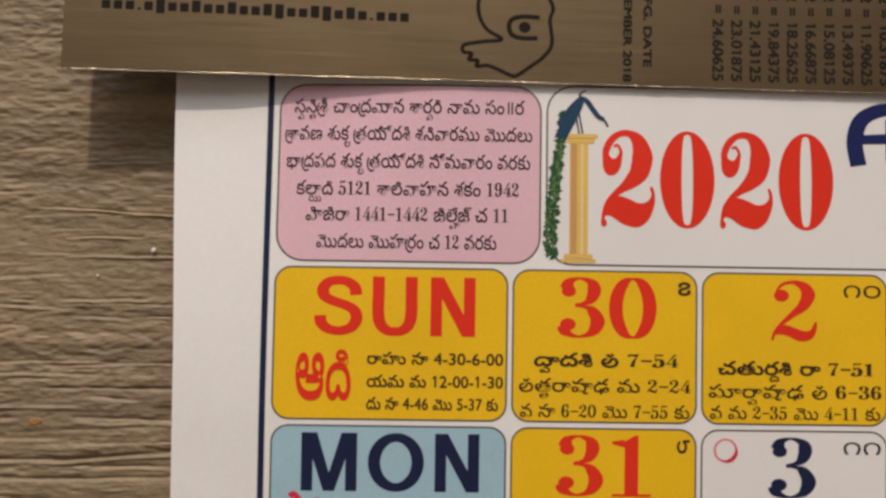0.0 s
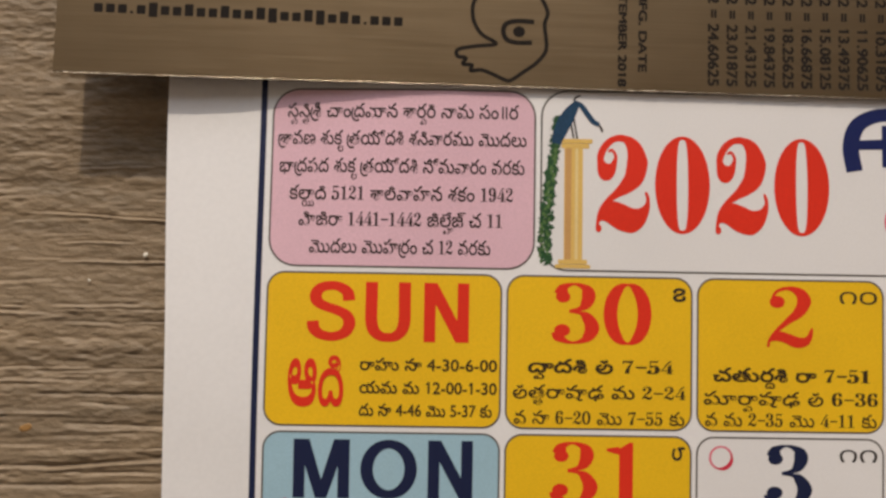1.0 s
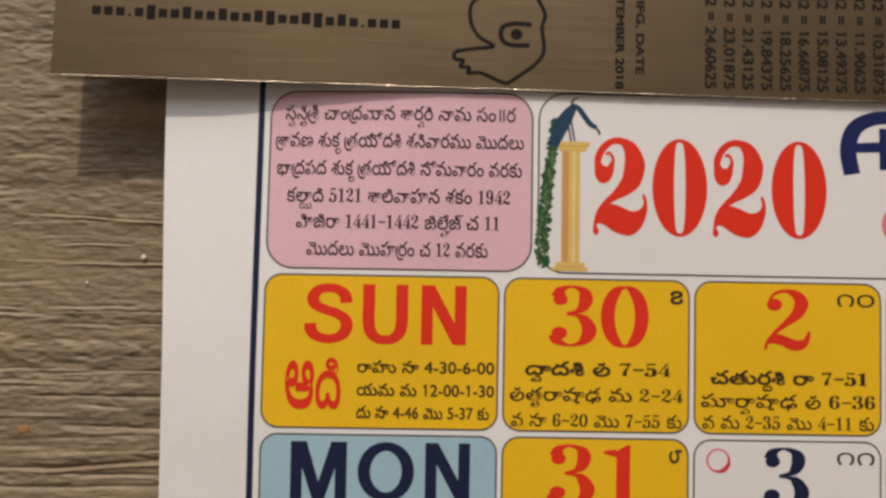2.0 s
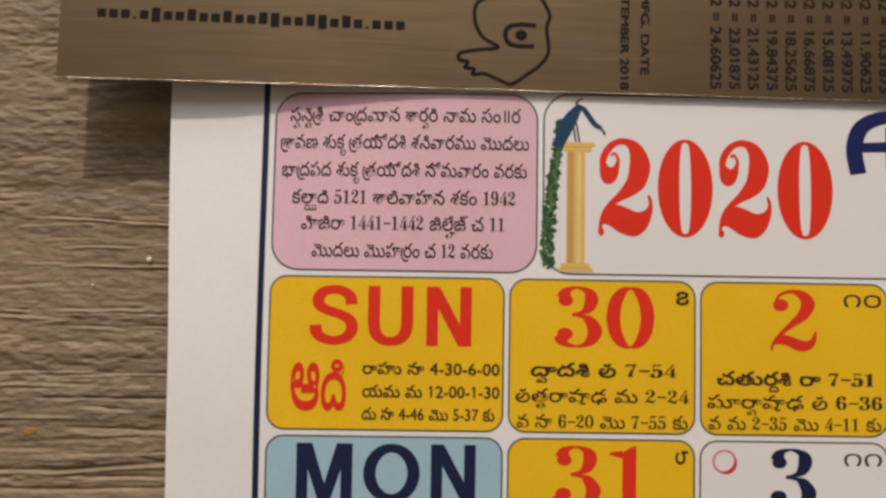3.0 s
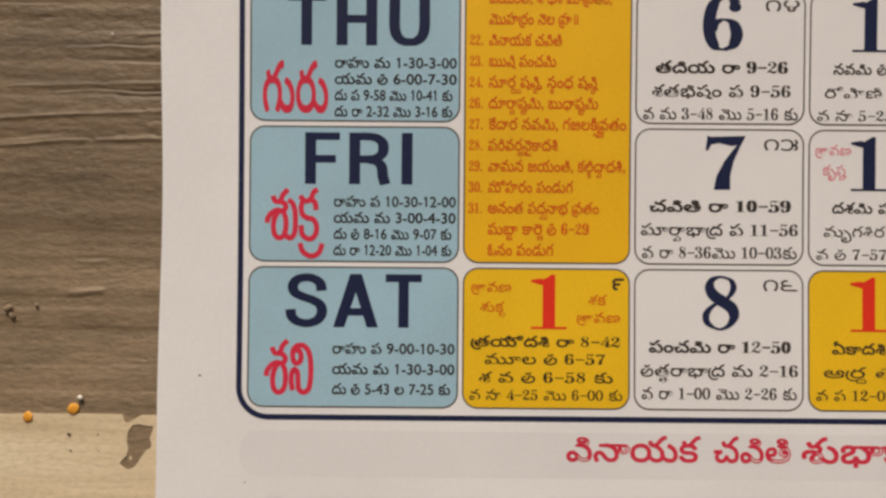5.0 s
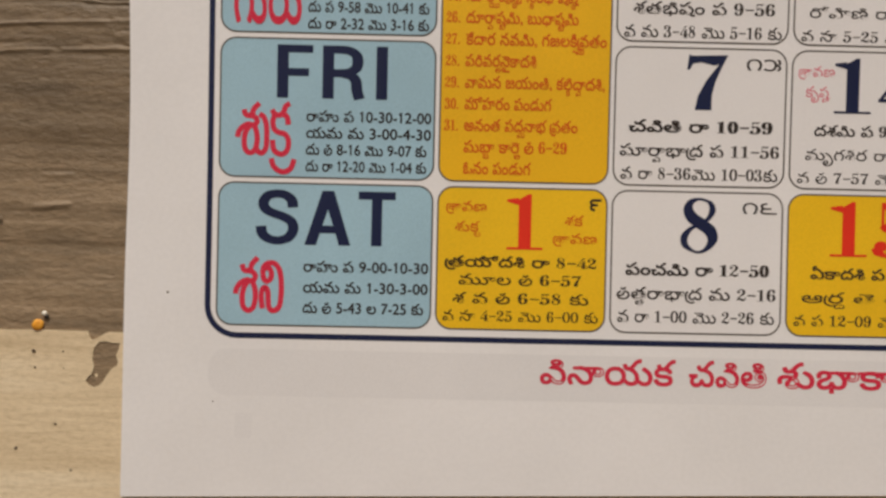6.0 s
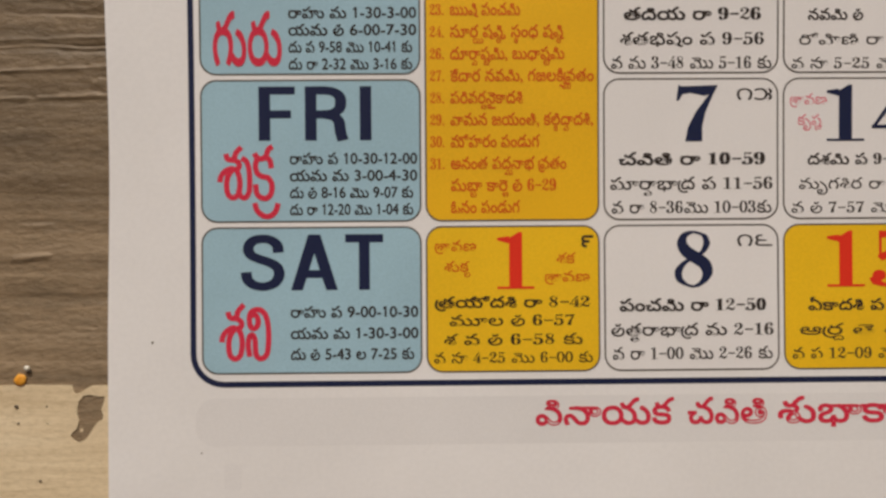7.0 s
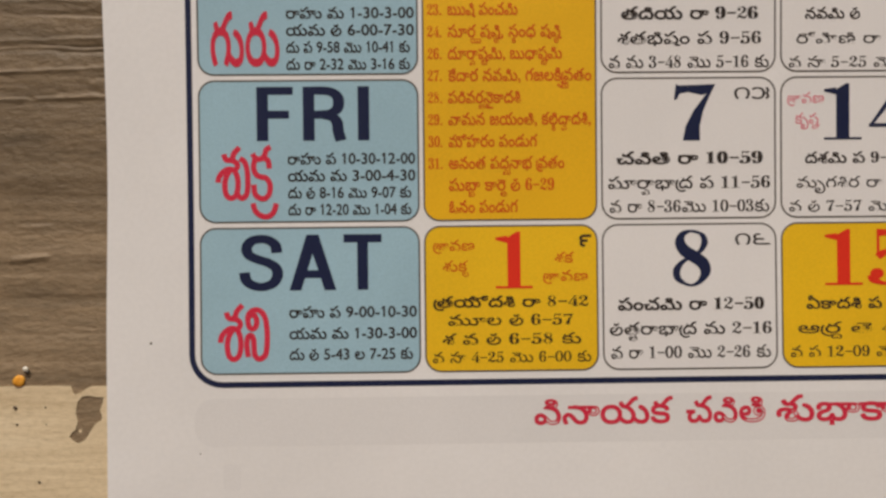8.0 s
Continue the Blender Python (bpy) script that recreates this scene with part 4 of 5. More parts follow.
lay_head("column_shaft", *rounded_fill(85.9, 90.0, -34.2, -8.0, 0.3), GOLD, 0.06)
lay_head("column_shade", *rounded_fill(86.1, 87.5, -34.0, -8.2, 0.3), ROSE_GOLD, 0.08)
lay_head("column_gleam", *rounded_fill(88.3, 89.0, -34.0, -8.2, 0.3), CREAM, 0.08)
for x0, x1, y0, y1 in ((84.5, 92.1, -7.0, -6.0), (85.2, 91.4, -8.2, -7.1), (84.0, 91.8, -36.0, -35.1), (84.7, 91.1, -35.0, -34.0)):
    lay_head("column_moulding", *rounded_fill(x0, x1, y0, y1, 0.3), GOLD, 0.09)
vs, fs = [], []
rng = random.Random(9)
for k in range(280):
    t = k / 279
    cx = 84.6 - 2.9 * math.sin(t * 1.5) + rng.uniform(-1, 1) * (0.7 + 0.7 * t)
    cy = -1.0 - 33.5 * t + rng.uniform(-0.8, 0.8)
    a, s = rng.uniform(0, 6.3), rng.uniform(0.55, 1.1)
    b = len(vs)
    vs += [(cx + s * math.cos(a + q * 1.571) * (1.0 if q % 2 else 0.55), cy + s * math.sin(a + q * 1.571) * (1.0 if q % 2 else 0.55), 0.001 * (k % 25)) for q in range(4)]
    fs.append((b, b + 1, b + 2, b + 3))
lay_head("plume", vs, fs, GREEN, 0.07)
vs, fs = [], []
for k in range(70):
    t = k / 69
    cx = 84.4 - 2.9 * math.sin(t * 1.5) + rng.uniform(-1, 1) * (0.4 + 0.7 * t)
    cy = -5.0 - 29.0 * t + rng.uniform(-0.5, 0.5)
    b = len(vs)
    vs += [(cx + 0.34 * math.cos(q * 1.571 + k), cy + 0.5 * math.sin(q * 1.571 + k), 0.0) for q in range(4)]
    fs.append((b, b + 1, b + 2, b + 3))
lay_head("plume_sheen", vs, fs, LEAF_GREEN, 0.10)
lay_head("ornament", *pen_stroke([(84.0, -7.2), (84.8, -4.6), (86.0, -1.8), (87.4, 0.6), (88.7, 2.6)], 3.0, 2.2, widths=(2.0, 2.9, 3.3, 2.6, 1.2)), TEAL, 0.11)
lay_head("ornament_neck", *pen_stroke([(87.9, 2.6), (89.5, 1.9), (91.0, -0.2), (92.3, -1.9), (93.5, -2.5)], 1.25, 0.95), TEAL, 0.13)
lay_head("ornament_beak", *pen_stroke([(93.2, -2.3), (93.9, -3.2), (94.3, -4.2)], 0.5, 0.3), BLACK, 0.12)
lay_head("ornament_crest", *pen_stroke([(87.8, 3.0), (88.6, 3.9), (89.4, 4.2)], 0.5, 0.3), BLACK, 0.12)
for lx in (86.9, 87.7):
    lay_head("ornament_stem", *poly((lx, -1.2), (lx + 0.4, -1.2), (lx + 1.2, -5.9), (lx + 0.8, -5.9)), BLACK, 0.09)
vs, fs = pen_stroke([(150.5, -12.3), (149.7, -6.4), (151.3, -1.5), (155.7, 0.9), (161.7, 1.1), (168.3, 1.1)], 3.7, 3.1)
lay_head("letter_stroke", vs, fs, HEAD_BLUE, 0.07)
lay_head("letter_stroke", *poly((156.7, -1.4), (159.9, -1.4), (159.9, -11.2), (156.7, -11.2)), HEAD_BLUE, 0.08)
lay_head("letter_stroke", *poly((151.3, -5.0), (157.7, -4.6), (157.7, -7.0), (151.1, -7.2)), HEAD_BLUE, 0.09)
lay_head("script_stroke", *pen_stroke(oval(159.6, -24.0, 2.0, 3.2), 1.2, 0.9, True), PALE_PINK, 0.07)

# days of the week
DAYS = [
    ("SUN", 29.3, 64.1, "ఆది", 25.6, 37.5, ["రాహు సా 4-30-6-00", "యమ మ 12-00-1-30", "దు సా 4-46 మొ 5-37 కు"]),
    ("MON", 27.2, 65.4, "సోమ", 22.5, 40.3, ["రాహు ఉ 7-30-9-00", "యమ ప10-30-12-00", "దు ప 12-31 మొ 1-22 కు", "దు రా 2-32 మొ 3-16 కు"]),
    ("TUE", 30.1, 63.4, "మంగళ", 22.0, 40.6, ["రాహు మ 3-00-4-30", "యమ ప 9-00-10-30", "దు ఉ 8-16 మొ 9-07 కు", "దు రా 10-52 మొ 11-36 కు"]),
    ("WED", 27.0, 66.2, "బుధ", 24.3, 38.4, ["రాహు ప 12-00-1-30", "యమ ఉ 7-30-9-00", "దు ప 11-40 మొ 12-31 కు"]),
    ("THU", 29.5, 63.8, "గురు", 23.6, 39.4, ["రాహు మ 1-30-3-00", "యమ ఉ 6-00-7-30", "దు ప 9-58 మొ 10-41 కు", "దు రా 2-32 మొ 3-16 కు"]),
    ("FRI", 33.9, 59.8, "శుక", 24.7, 37.8, ["రాహు ప 10-30-12-00", "యమ మ 3-00-4-30", "దు ఉ 8-16 మొ 9-07 కు", "దు రా 12-20 మొ 1-04 కు"]),
    ("SAT", 29.5, 62.3, "శని", 24.8, 36.2, ["రాహు ప 9-00-10-30", "యమ మ 1-30-3-00", "దు ఉ 5-43 ల 7-25 కు"]),
]
for r, (day_name, hx0, hx1, script, sx0, sx1, lines) in enumerate(DAYS):
    top, foot = row_top(r), row_foot(r)
    box = panel("day_panel", *COLS[0], foot, top, 3.6, YELLOW if r == 0 else BLUE,
                "yellow printed day box with red capitals" if r == 0 else "pale blue printed day box with navy capitals")
    heading(day_name, hx0, hx1, top - (14.6, 13.9, 13.8, 13.8, 13.8, 13.8, 14.4)[r], (12.7, 12.4, 12.4, 12.4, 12.4, 12.4, 12.8)[r], RED if r == 0 else NAVY, box)
    if script == "శుక":
        brush_word([("sha", 5, 27, 0.95), ("u", 0, 0, 1.0), ("ka", 0, 0, 1.0), ("ra", 0, 0, 1.0)], 22.9, top - 13.2, CRIMSON, box, 0.0423)
    elif script == "సోమ":
        brush_word([("so", 0, 0, 1.0), ("ma", 0, 0, 1.0)], 21.5, top - 12.5, CRIMSON, box, 0.0435)
    elif script == "మంగళ":
        brush_word([("ma_tall", 0, 0, 1.0), ("ring", 0, 0, 1.0), ("ga", 0, 0, 1.0), ("la", 0, 0, 1.0)], 20.8, top - 13.8, CRIMSON, box, 0.0438, 1.15)
    elif script == "శని":
        brush_word([("sha", 0, 0, 1.0), ("ni", 0, 0, 1.0)], 23.3, top - 16.7, CRIMSON, box)
    else:
        v, f = place_line(set_line(script, (0.014, 0.018, 0.016, 0.018, 0.018, 0.016, 0.014)[r], squash=0.80 if r == 0 else 0.95), sx0, sx1, top - 27.6, 1.0)
        lo, hi = min(p[1] for p in v), max(p[1] for p in v)
        low, tall = ((28.7, 11.0), (28.8, 14.2), (28.8, 12.8), (30.2, 14.8), (30.2, 12.7), (27.9, 13.0), (30.5, 13.3))[r]
        v = [(p[0], top - low + (p[1] - lo) / (hi - lo) * tall, p[2] * 4) for p in v]
        v, f = split_grid(v, f, 3.5)
        lay("script_word", v, f, RED if r == 0 else CRIMSON, 0.07, box)
    bases = (20.7, 25.6, 30.4) if len(lines) == 3 else (18.6, 22.3, 26.0, 29.7) if r < 3 else (19.2, 23.1, 27.0, 30.9)
    for k, body in enumerate(lines):
        x1 = 70.3 if k < 2 else 69.3
        words("text_line", body, 40.9, x1, top - bases[k], 3.55, BROWN_BLACK if r == 0 else BLACK, box, 0.020)

# dates
DATES = [
    (0, 1, "30", RED, YELLOW, "౭", ["ద్వాదశి ఉ 7-54", "ఉత్తరాషాఢ మ 2-24", "వ సా 6-20 మొ 7-55 కు"]),
    (1, 1, "31", RED, YELLOW, "౮", ["త్రయోదశి ఉ 7-32", "శ్రవణం మ 2-51", "వ సా 6-42 మొ 8-15 కు"]),
    (6, 1, "1", RED, YELLOW, "౯", ["త్రయోదశి రా 8-42", "మూల ఉ 6-57", "శ వ ఉ 6-58 కు", "వ సా 4-25 మొ 6-00 కు"]),
    (0, 2, "2", RED, YELLOW, "౧౦", ["చతుర్దశి రా 7-51", "పూర్వాషాఢ ఉ 6-36", "వ మ 2-35 మొ 4-11 కు"]),
    (1, 2, "3", NAVY, WHITE_PANEL, "౧౧", ["పూర్ణిమ రా 7-29", "ఉత్తరాషాఢ ఉ 6-41", "వ ప 10-38మొ 12-12కు"]),
    (2, 2, "4", NAVY, WHITE_PANEL, "౧౨", ["పాడ్యమి రా 7-48", "శ్రవణం ఉ 7-16", "వ ప 11-07మొ 12-39కు"]),
    (3, 2, "5", NAVY, WHITE_PANEL, "౧౩", ["విదియ రా 8-20", "ధనిష్ఠా ఉ 8-22", "వ మ 3-06 మొ 4-36 కు"]),
    (4, 2, "6", NAVY, WHITE_PANEL, "౧౪", ["తదియ రా 9-26", "శతభిషం ప 9-56", "వ మ 3-48 మొ 5-16 కు"]),
    (5, 2, "7", NAVY, WHITE_PANEL, "౧౫", ["చవితి రా 10-59", "పూర్వాభాద్ర ప 11-56", "వ రా 8-36మొ 10-03కు"]),
    (6, 2, "8", NAVY, WHITE_PANEL, "౧౬", ["పంచమి రా 12-50", "ఉత్తరాభాద్ర మ 2-16", "వ రా 1-00 మొ 2-26 కు"]),
    (0, 3, "", NAVY, YELLOW, "", []),
    (1, 3, "", NAVY, WHITE_PANEL, "", []),
    (2, 3, "", NAVY, YELLOW, "", ["", "", "వ"]),
    (3, 3, "", NAVY, WHITE_PANEL, "", ["", "కృత్తిక", "వ ప 11-0"]),
    (4, 3, "1", NAVY, WHITE_PANEL, "", ["నవమి ఉ", "రోహిణి రా 2", "వ సా 5-25 మొ"]),
    (5, 3, "14", NAVY, WHITE_PANEL, "", ["దశమి ప 9-", "మృగశిర రా 3", "వ ఉ 7-57 మొ 9"]),
    (6, 3, "15", RED, YELLOW, "", ["ఏకాదశి ప 9-", "ఆర్ద్ర తె 4-", "వ ప 12-09 మొ"]),
]
for r, c, num, colour, fill, small, lines in DATES:
    top, foot, (x0, x1) = row_top(r), row_foot(r), COLS[c]
    box = panel("date_panel", x0, x1, foot, top, 3.6, fill,
                "yellow printed date box" if fill is YELLOW else "white printed date box")
    mid = x0 + (20.8 if c == 1 else (20.5, 20.4, 20.8, 20.5, 21.1, 21.8, 21.1)[r])
    if c == 3 and num:
        numerals(num, x0 + 9.1, x0 + 9.1 + 11.2 * len(num), top - 1.5, 13.0, colour, box)
    elif num:
        half = 10.8 if len(num) == 2 else 5.45
        numerals(num, mid - half, mid + half, top - 1.35, 13.1, colour, box)
    if small:
        w = 2.8 if len(small) == 1 else 8.2
        words("corner_figure", small, x1 - 1.3 - w, x1 - 1.3, top - 4.9, 4.2, BLACK, box, 0.03 if len(small) == 1 else 0.004)
    if c == 3:
        for k, body in enumerate(lines):
            if body:
                inset, base = ((5.6, 19.9), (3.6, 25.6), (1.8, 31.1))[k]
                words("text_line", body, x0 + inset, x0 + inset + 2.15 * len(body), top - base, 3.6, BLACK, box, 0.02 if k == 0 else 0.004, serif=True)
        continue
    dark = BROWN_BLACK if fill is YELLOW else BLACK
    if len(lines) == 4:
        for body, lx0, lx1, base, wt_ in zip(lines, (74.1, 77.5, 76.2, 73.9), (110.0, 106.5, 108.3, 110.6), (18.7, 22.9, 27.3, 31.5), (0.022, 0.01, 0.01, 0.004)):
            words("text_line", body, lx0, lx1, top - base, 3.5, dark, box, wt_, serif=True)
    else:
        for k, (body, inset, base) in enumerate(zip(lines, (4.2, 1.6, 1.7), (20.6, 26.1, 31.6) if r == 0 and c == 1 else (21.9, 26.9, 31.5) if r == 0 else (19.1, 24.7, 29.8) if r < 3 else (19.5, 25.2, 30.5) if r == 3 else (19.8, 25.5, 31.0))):
            if k == 0:
                inset = (4.6, 2.0)[r] if c == 1 else 3.4 + 0.6 * max(0, 14 - len(body))
            if k == 1:
                inset = 1.4 + 0.8 * max(0, 16 - len(body))
            words("text_line", body, x0 + inset, x1 - inset * 0.85, top - base, 3.95, dark, box, (0.026, 0.012, 0.009)[k], 0.98, serif=True)
    if num == "3":
        lay("moon_mark", *pen_stroke(oval(x0 + 5.2, top - 4.3, 2.35, 2.35), 0.5, 0.4, True), PALE_PINK, 0.07, box)
        ring = [(x0 + 5.2 + 2.35 * math.cos(a * 0.3 - 2.0), top - 4.3 + 2.35 * math.sin(a * 0.3 - 2.0)) for a in range(9)]
        lay("moon_shade", *pen_stroke(ring, 0.9, 0.9, widths=(0.2, 0.45, 0.7, 0.85, 0.9, 0.85, 0.7, 0.45, 0.2)), CRIMSON, 0.09, box)
    if num == "1" and c == 1:
        for body, lx0, lx1, base in (("శ్రావణ", 74.2, 83.8, 5.6), ("శుక్ల", 76.4, 82.4, 10.4), ("శక", 102.4, 106.8, 8.6), ("శ్రావణ", 99.6, 110.0, 12.8)):
            words("corner_word", body, lx0, lx1, top - base, 3.4, ORANGE, box, 0.006)
for body, lx0, lx1, base in (("శ్రావణ", 156.8, 165.4, -210.4), ("కృష్ణ", 158.6, 164.4, -215.2)):
    words("corner_word", body, lx0, lx1, base, 3.4, PALE_PINK, calendar, 0.004)
lay("red_star", *blob(159.9, -146.0, 1.4, 1.3, 8), CRIMSON, 0.07, calendar)

# feast days down one tall box
feast = panel("feast_panel", *COLS[1], row_foot(5), row_top(2), 3.6, YELLOW_DEEP, "deep yellow printed box listing feast days in orange")
words("feast_title", "పండుగలు", 81.5, 103.0, -109.6, 4.4, RED, feast, 0.024)
FEASTS = [("1.", "శనిత్రయోదశి, బక్రీద్ పండుగ", 112.0), ("3.", "ఆశ్లేషా కార్తె ప 11-20,", 105.5), ("", "శ్రావణ పూర్ణిమ", 95.0), ("7.", "సంకష్టచతుర్థి వ్రతం ప్రారంభం", 111.2),
          ("11.", "శ్రీకృష్ణజయంతి", 95.0), ("15.", "భారతస్వాతంత్ర్యదినము,", 105.0), ("17.", "సింహ సంక్రాంతి ప 10-00", 111.0), ("", "కృతయుగాంతం, మాసశివరాత్రి", 111.4),
          ("19.", "కుశగ్రహణం,", 92.6), ("", "పోలాలామావాస్య,", 97.4), ("", "శివమౌనవ్రతం", 94.4), ("21.", "తామసమన్వాది, బలభద్ర", 104.6), ("", "జయంతి, శోధశోమావ్రతం,", 107.4),
          ("", "మొహర్రం నెల ప్రా॥", 99.4), ("22.", "వినాయక చవితి", 95.6), ("23.", "ఋషి పంచమి", 94.2), ("24.", "సూర్య షష్ఠి, స్కంధ షష్ఠి", 104.4), ("26.", "దూర్వాష్టమి, బుధాష్టమి", 104.4),
          ("27.", "కేదార నవమి, గజలక్ష్మీవ్రతం", 111.2), ("28.", "పరివర్తనైకాదశి", 94.8), ("29.", "వామన జయంతి, కల్కిద్వాదశి,", 111.0), ("30.", "మోహరం పండుగ", 98.6), ("31.", "అనంత పద్మనాభ వ్రతం", 104.8),
          ("", "పుబ్బా కార్తె ఉ 6-29", 102.4), ("", "ఓనం పండుగ", 94.0)]
for k, (num, body, end) in enumerate(FEASTS):
    base = -113.9 - 5.05 * k
    if num:
        words("feast_number", num, 73.3, 75.0 if len(num) == 2 else 76.6, base, 3.6, ORANGE, feast, 0.014, serif=True)
    words("text_line", body, 78.0, end, base, 3.9, ORANGE, feast, 0.016, serif=True)

# greeting along the foot
foot_words = (("వినాయక", 96.8, 128.8), ("చవితి", 132.1, 150.4), ("శుభాకాంక్షలు", 153.1, 202.0))
for body, x0, x1 in foot_words:
    words("greeting_word", body, x0 + 0.4, x1 + 0.6, -284.2, 8.3, CRIMSON, calendar, 0.017, label="crimson printed greeting")
# faint print of the sheet below
lay("show_through", *rounded_fill(19.0, 240.0, -288.5, -277.5, 4.5), GHOST, 0.015, calendar, "faint print showing through the paper")
lay("show_through", *rounded_fill(25.5, 29.5, -298.5, -292.5, 0.8), GHOST, 0.015, calendar, "faint print showing through the paper")

# ---------------------------------------------------------------- the steel rule on the head of the page
ruler = tagged(new("steel_ruler"), "brushed steel ruler with engraved figures, lying across the calendar", "ruler")
ruler.matrix_world = pose(-0.0265, 0.0030, 0.0103, 0, 0, -0.65)


def ruler_blade():
    bm = box_bm(0, 0.322, 0, 0.036, 0, 0.0009)
    bmesh.ops.bevel(bm, geom=bm.edges[:], offset=0.00022, segments=2, affect="EDGES")
    return part("blade", bm, STEEL, ruler)


ruler_blade()


def ruler_lip():
    """The burr along the blade's lower edge."""
    rng = random.Random(3)
    verts, faces, n = [], [], 700
    for i in range(n + 1):
        r = 0.03 + 0.17 * rng.random() ** 2 * (0.35 + 0.65 * math.sin(i * 0.045 + 1.2) ** 2)
        x, y = 0.3 + 321.4 * i / n, 0.02 + 0.05 * rng.random()
        for k in range(7):
            a = math.pi * k / 6
            verts.append((x / 1000, (y + r * math.cos(a)) / 1000, (0.84 + r * math.sin(a)) / 1000))
    for i in range(n):
        for k in range(6):
            a = i * 7 + k
            faces.append((a, a + 1, a + 8, a + 7))
    mesh_object("lip", verts, faces, LIP, ruler, "bright burred edge", True)


ruler_lip()


def engrave(name, verts, faces, mat, parent=None, label=""):
    return mesh_object(name, [((0.957 * v[0] + 0.3) / 1000, (0.945 * v[1] + 0.1) / 1000, 0.00092 + (v[2] / 1000 if len(v) > 2 else 0)) for v in verts], faces, mat, ruler, label)


# maker's address: plain bars
x = 8.2
for k, h in enumerate((0, 0, 0, -1, 0, 2, 0, 0, 1, 0, 0, 1, 0, 0, 1, 2, 0, 0, 1, 2, 0, 1, 0, -1, 0, 0, 0)):
    w = (0.8 if h == -1 else 1.98)
    foot = 14.2 - 0.014 * (x - 8)
    y1 = foot + (0.6 if h == -1 else 2.1 if h == 0 else 2.85)
    y0 = foot if h != 2 else foot - 0.6
    engrave("letter_bar", *rounded_fill(x, x + w, y0, y1, 0.3), ENGRAVE)
    x += w + 0.72

# maker's mark: plain outline shapes
v, f = pen_stroke([(99.6, 22.5), (94.6, 20.4), (94.0, 16.0), (95.9, 12.2), (99.4, 9.9), (95.0, 9.2), (90.9, 8.3), (90.7, 6.7), (92.6, 6.3), (92.0, 4.9), (94.0, 4.7), (93.8, 3.4),
                   (96.2, 3.6), (98.6, 2.8), (101.8, 1.4), (103.1, 1.5), (106.0, 3.6), (108.9, 5.9), (110.9, 9.1), (110.4, 14.7), (111.0, 18.0), (108.4, 23.0)], 0.9, 0.9)
engrave("mark_outline", v, f, ENGRAVE)
v, f = pen_stroke([(108.0, 15.3), (104.0, 15.4), (101.6, 14.6), (101.0, 12.8), (101.8, 11.0), (104.0, 10.3), (107.6, 10.4)], 1.1, 1.1)
engrave("mark_hook", v, f, ENGRAVE)
engrave("mark_dot", *blob(104.6, 12.9, 1.38, 1.32), ENGRAVE)


def down_text(body, x, low, length, size, mat, weight=0.0):
    """Engraved line that reads downwards and ends at low."""
    vs, fs = set_line(body, weight)
    lo, hi = min(p[0] for p in vs), max(p[0] for p in vs)
    k = length / (hi - lo)
    engrave("engraved_figure", [(x + p[1] * size, low + (hi - p[0]) * k, p[2] * 0.3) for p in vs], fs, mat)


for i in range(10):
    n32 = 31 - 2 * i
    down_text("%d/32 = %s" % (n32, ("%.5f" % (25.4 * n32 / 32))), 148.0 + 4.30 * i, 1.6, 28.5, 3.4, ENGRAVE, 0.040)
down_text("SEPTEMBER 2018", 127.4, 0.7, 27.5, 2.6, ENGRAVE, 0.05)
down_text("MFG. DATE", 132.0, 4.4, 19.5, 2.6, ENGRAVE, 0.05)

# ---------------------------------------------------------------- crumbs and specks
LENTIL = grain_stuff("orange_lentil", (0.68, 0.25, 0.014), (0.84, 0.40, 0.04), 0.55)
PALE_GRAIN = grain_stuff("pale_grain", (0.66, 0.60, 0.50), (0.80, 0.76, 0.68), 0.4)
CRUMB = grain_stuff("brown_crumb", (0.07, 0.05, 0.032), (0.14, 0.10, 0.065), 0.6)
DARK_GRAIN = grain_stuff("dark_grain", (0.02, 0.016, 0.012), (0.05, 0.04, 0.03), 0.4)


def lump(name, x, y, z, rx, ry, rz, mat, label, category, seed):
    bm = bmesh.new()
    bmesh.ops.create_icosphere(bm, subdivisions=2, radius=1.0)
    for v in bm.verts:
        k = 1 + 0.16 * noise.noise(v.co * 1.7 + Vector((seed, 0, 0)))
        v.co = Vector((v.co.x * rx * k, v.co.y * ry * k, v.co.z * rz * k)) / 1000
    ob = part(name, bm, mat, None, "", True)
    ob.matrix_world = pose(x / 1000, y / 1000, (z + rz * 0.72) / 1000, 0, 0, seed * 47)
    return tagged(ob, label, category)


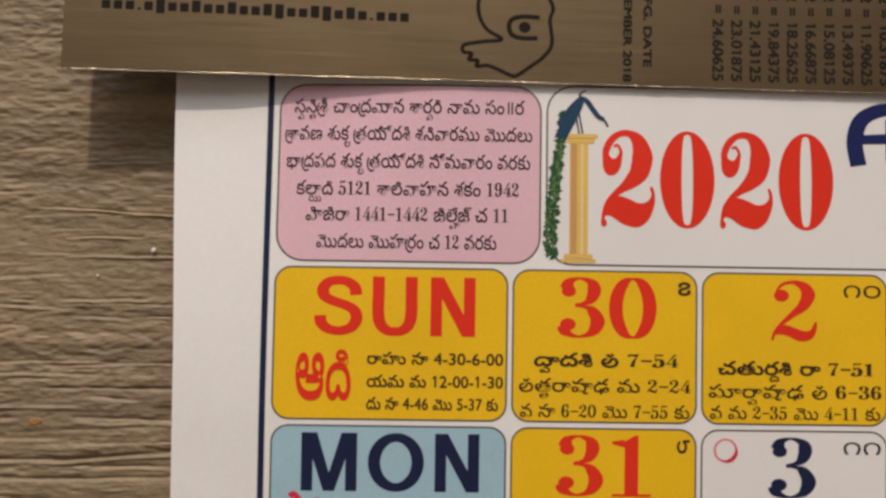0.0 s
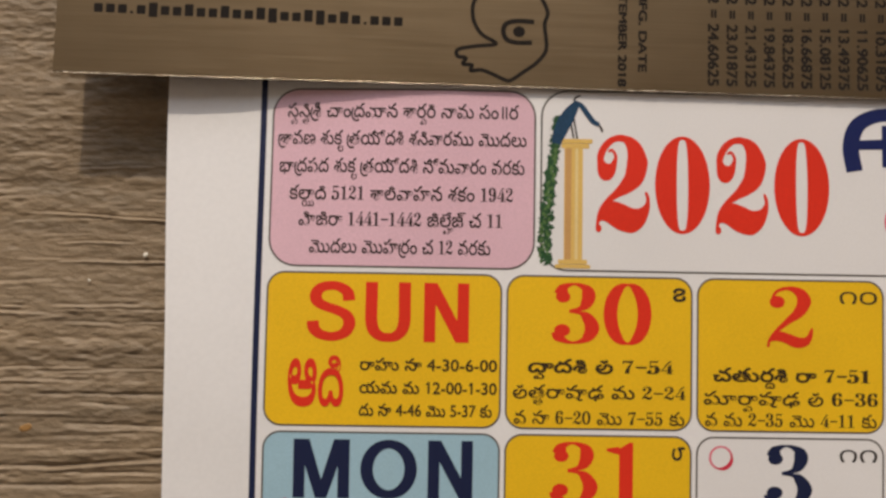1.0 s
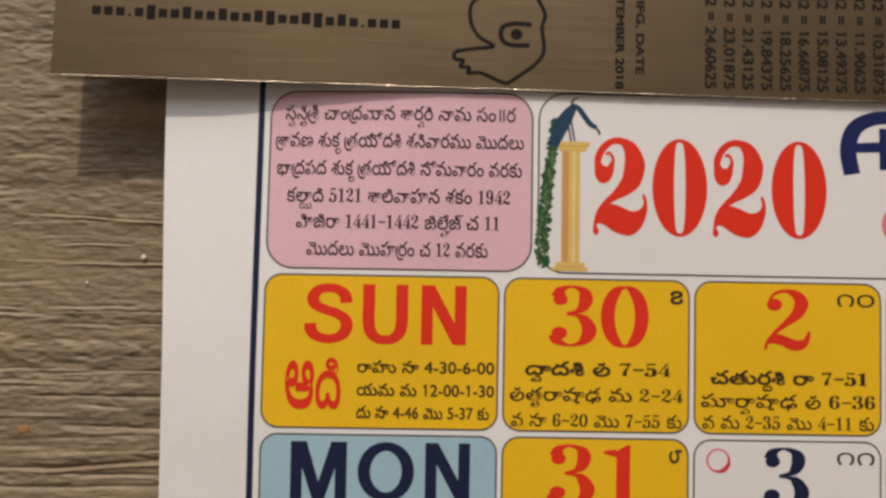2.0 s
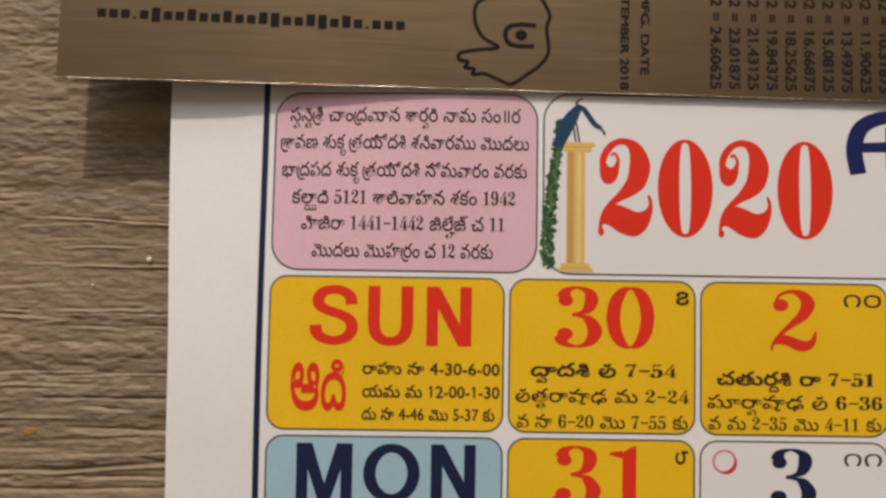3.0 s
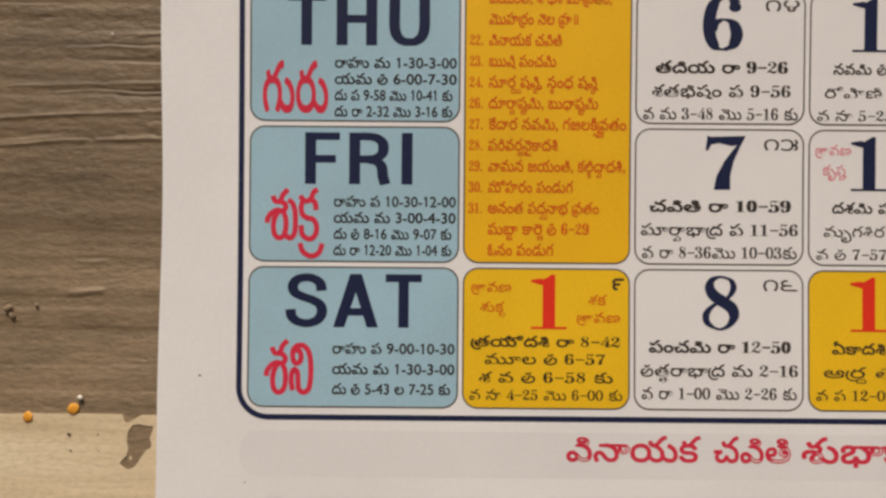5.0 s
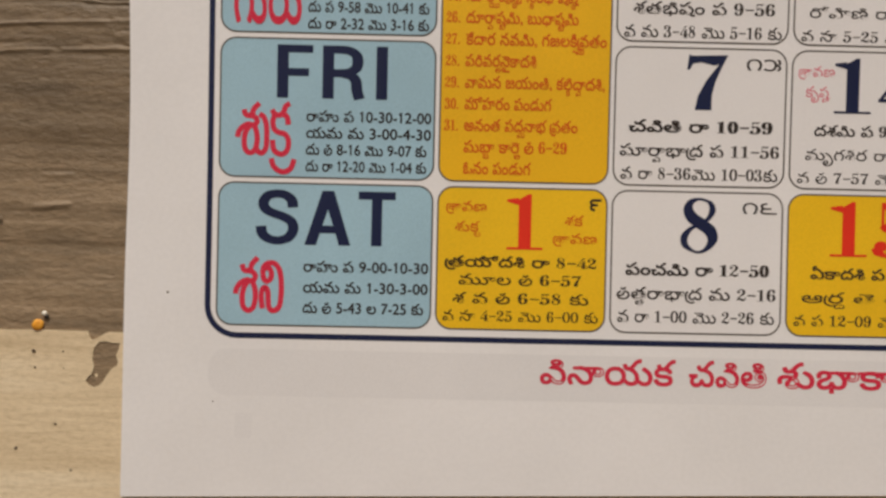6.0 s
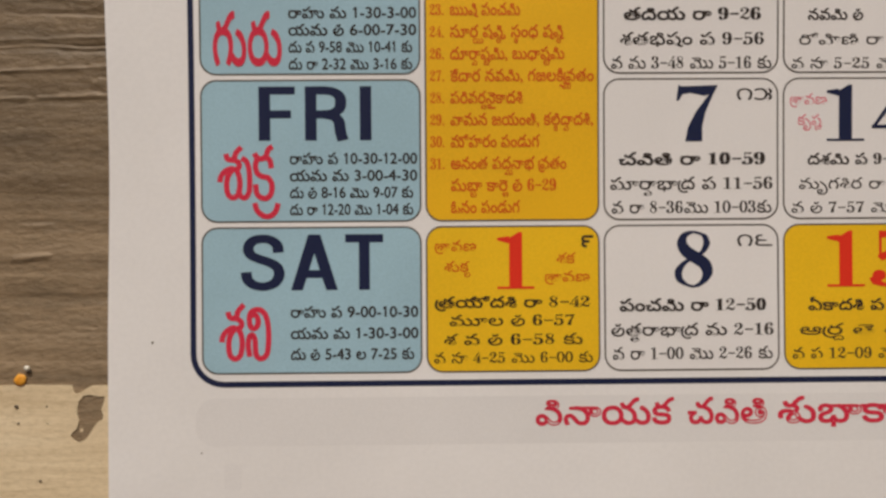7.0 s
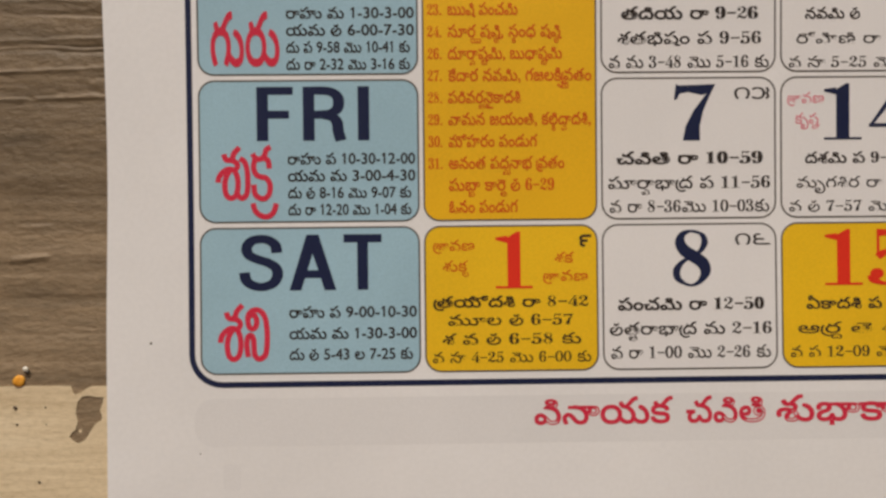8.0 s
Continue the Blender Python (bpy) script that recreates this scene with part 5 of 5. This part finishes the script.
lump("lentil", -21.4, -272.9, -0.05, 1.5, 1.35, 0.35, LENTIL, "split orange lentil on brown wooden board", "lentil", 1)
lump("lentil", -32.3, -274.9, 0.0, 1.3, 1.2, 0.35, LENTIL, "split orange lentil on pale worn coating", "lentil", 2)
lump("grain", -19.8, -270.2, -0.1, 0.75, 0.6, 0.6, PALE_GRAIN, "small pale glossy grain on wooden board", "grain", 3)
lump("grain", -19.4, -270.9, -0.1, 0.55, 0.5, 0.4, DARK_GRAIN, "small dark grain on wooden board", "grain", 4)
for k, (gx_, gy_, s) in enumerate(((-8.4, -35.4, 0.62), (-20.7, -41.3, 0.34), (-42.0, -183.9, 0.45), (-13.8, -181.8, 0.3))):
    lump("grain", gx_, gy_, -0.3, s, s * 0.9, s * 0.4, PALE_GRAIN, "tiny pale grain on wooden board", "grain", 5 + k)
for k, (gx_, gy_, s) in enumerate(((-22.3, -279.0, 0.5), (-21.9, -282.9, 0.3), (-15.4, -279.0, 0.25), (-15.2, -283.0, 0.2), (-16.9, -296.2, 0.35), (-26.0, -302.0, 0.4), (-13.0, -307.0, 0.3))):
    lump("crumb", gx_, gy_, 0.0, s, s * 0.8, s * 0.5, CRUMB, "small dark crumb on pale worn coating", "crumb", 11 + k)
for k, (gx_, gy_, s) in enumerate(((9.2, -264.5, 0.28), (20.3, -290.0, 0.2))):
    lump("crumb", gx_, gy_, sheet_z(gx_, gy_), s, s, s * 0.4, CRUMB, "tiny dark speck on white calendar paper", "crumb", 20 + k)
lump("crumb", -33.3, -74.1, -0.62, 1.5, 0.8, 0.07, grain_stuff("brown_orange_crumb", (0.27, 0.15, 0.05), (0.36, 0.18, 0.05), 0.6), "faint orange crumb pressed into wooden board", "crumb", 31)
for k, (bx, by, s) in enumerate(((-50.3, -234.8, 0.8), (-46.8, -236.6, 0.6), (-51.0, -241.5, 0.75), (-37.7, -248.9, 0.9), (-30.9, -248.1, 0.5), (-36.7, -250.6, 0.7))):
    b = lump("blister", bx, by, -0.30, s * 1.25, s * 0.9, s * 0.6, WOOD, "", "", 40 + k)
    b.parent = floor
for k, (bx, by, s) in enumerate(((-4.9, -283.3, 0.6), (-7.6, -284.6, 0.4), (-2.9, -281.9, 0.45))):
    lump("paint_flake", bx, by, -0.35, s, s * 1.4, 0.09, FILM, "small pale paint flake in a worn spot", "flake", 60 + k)
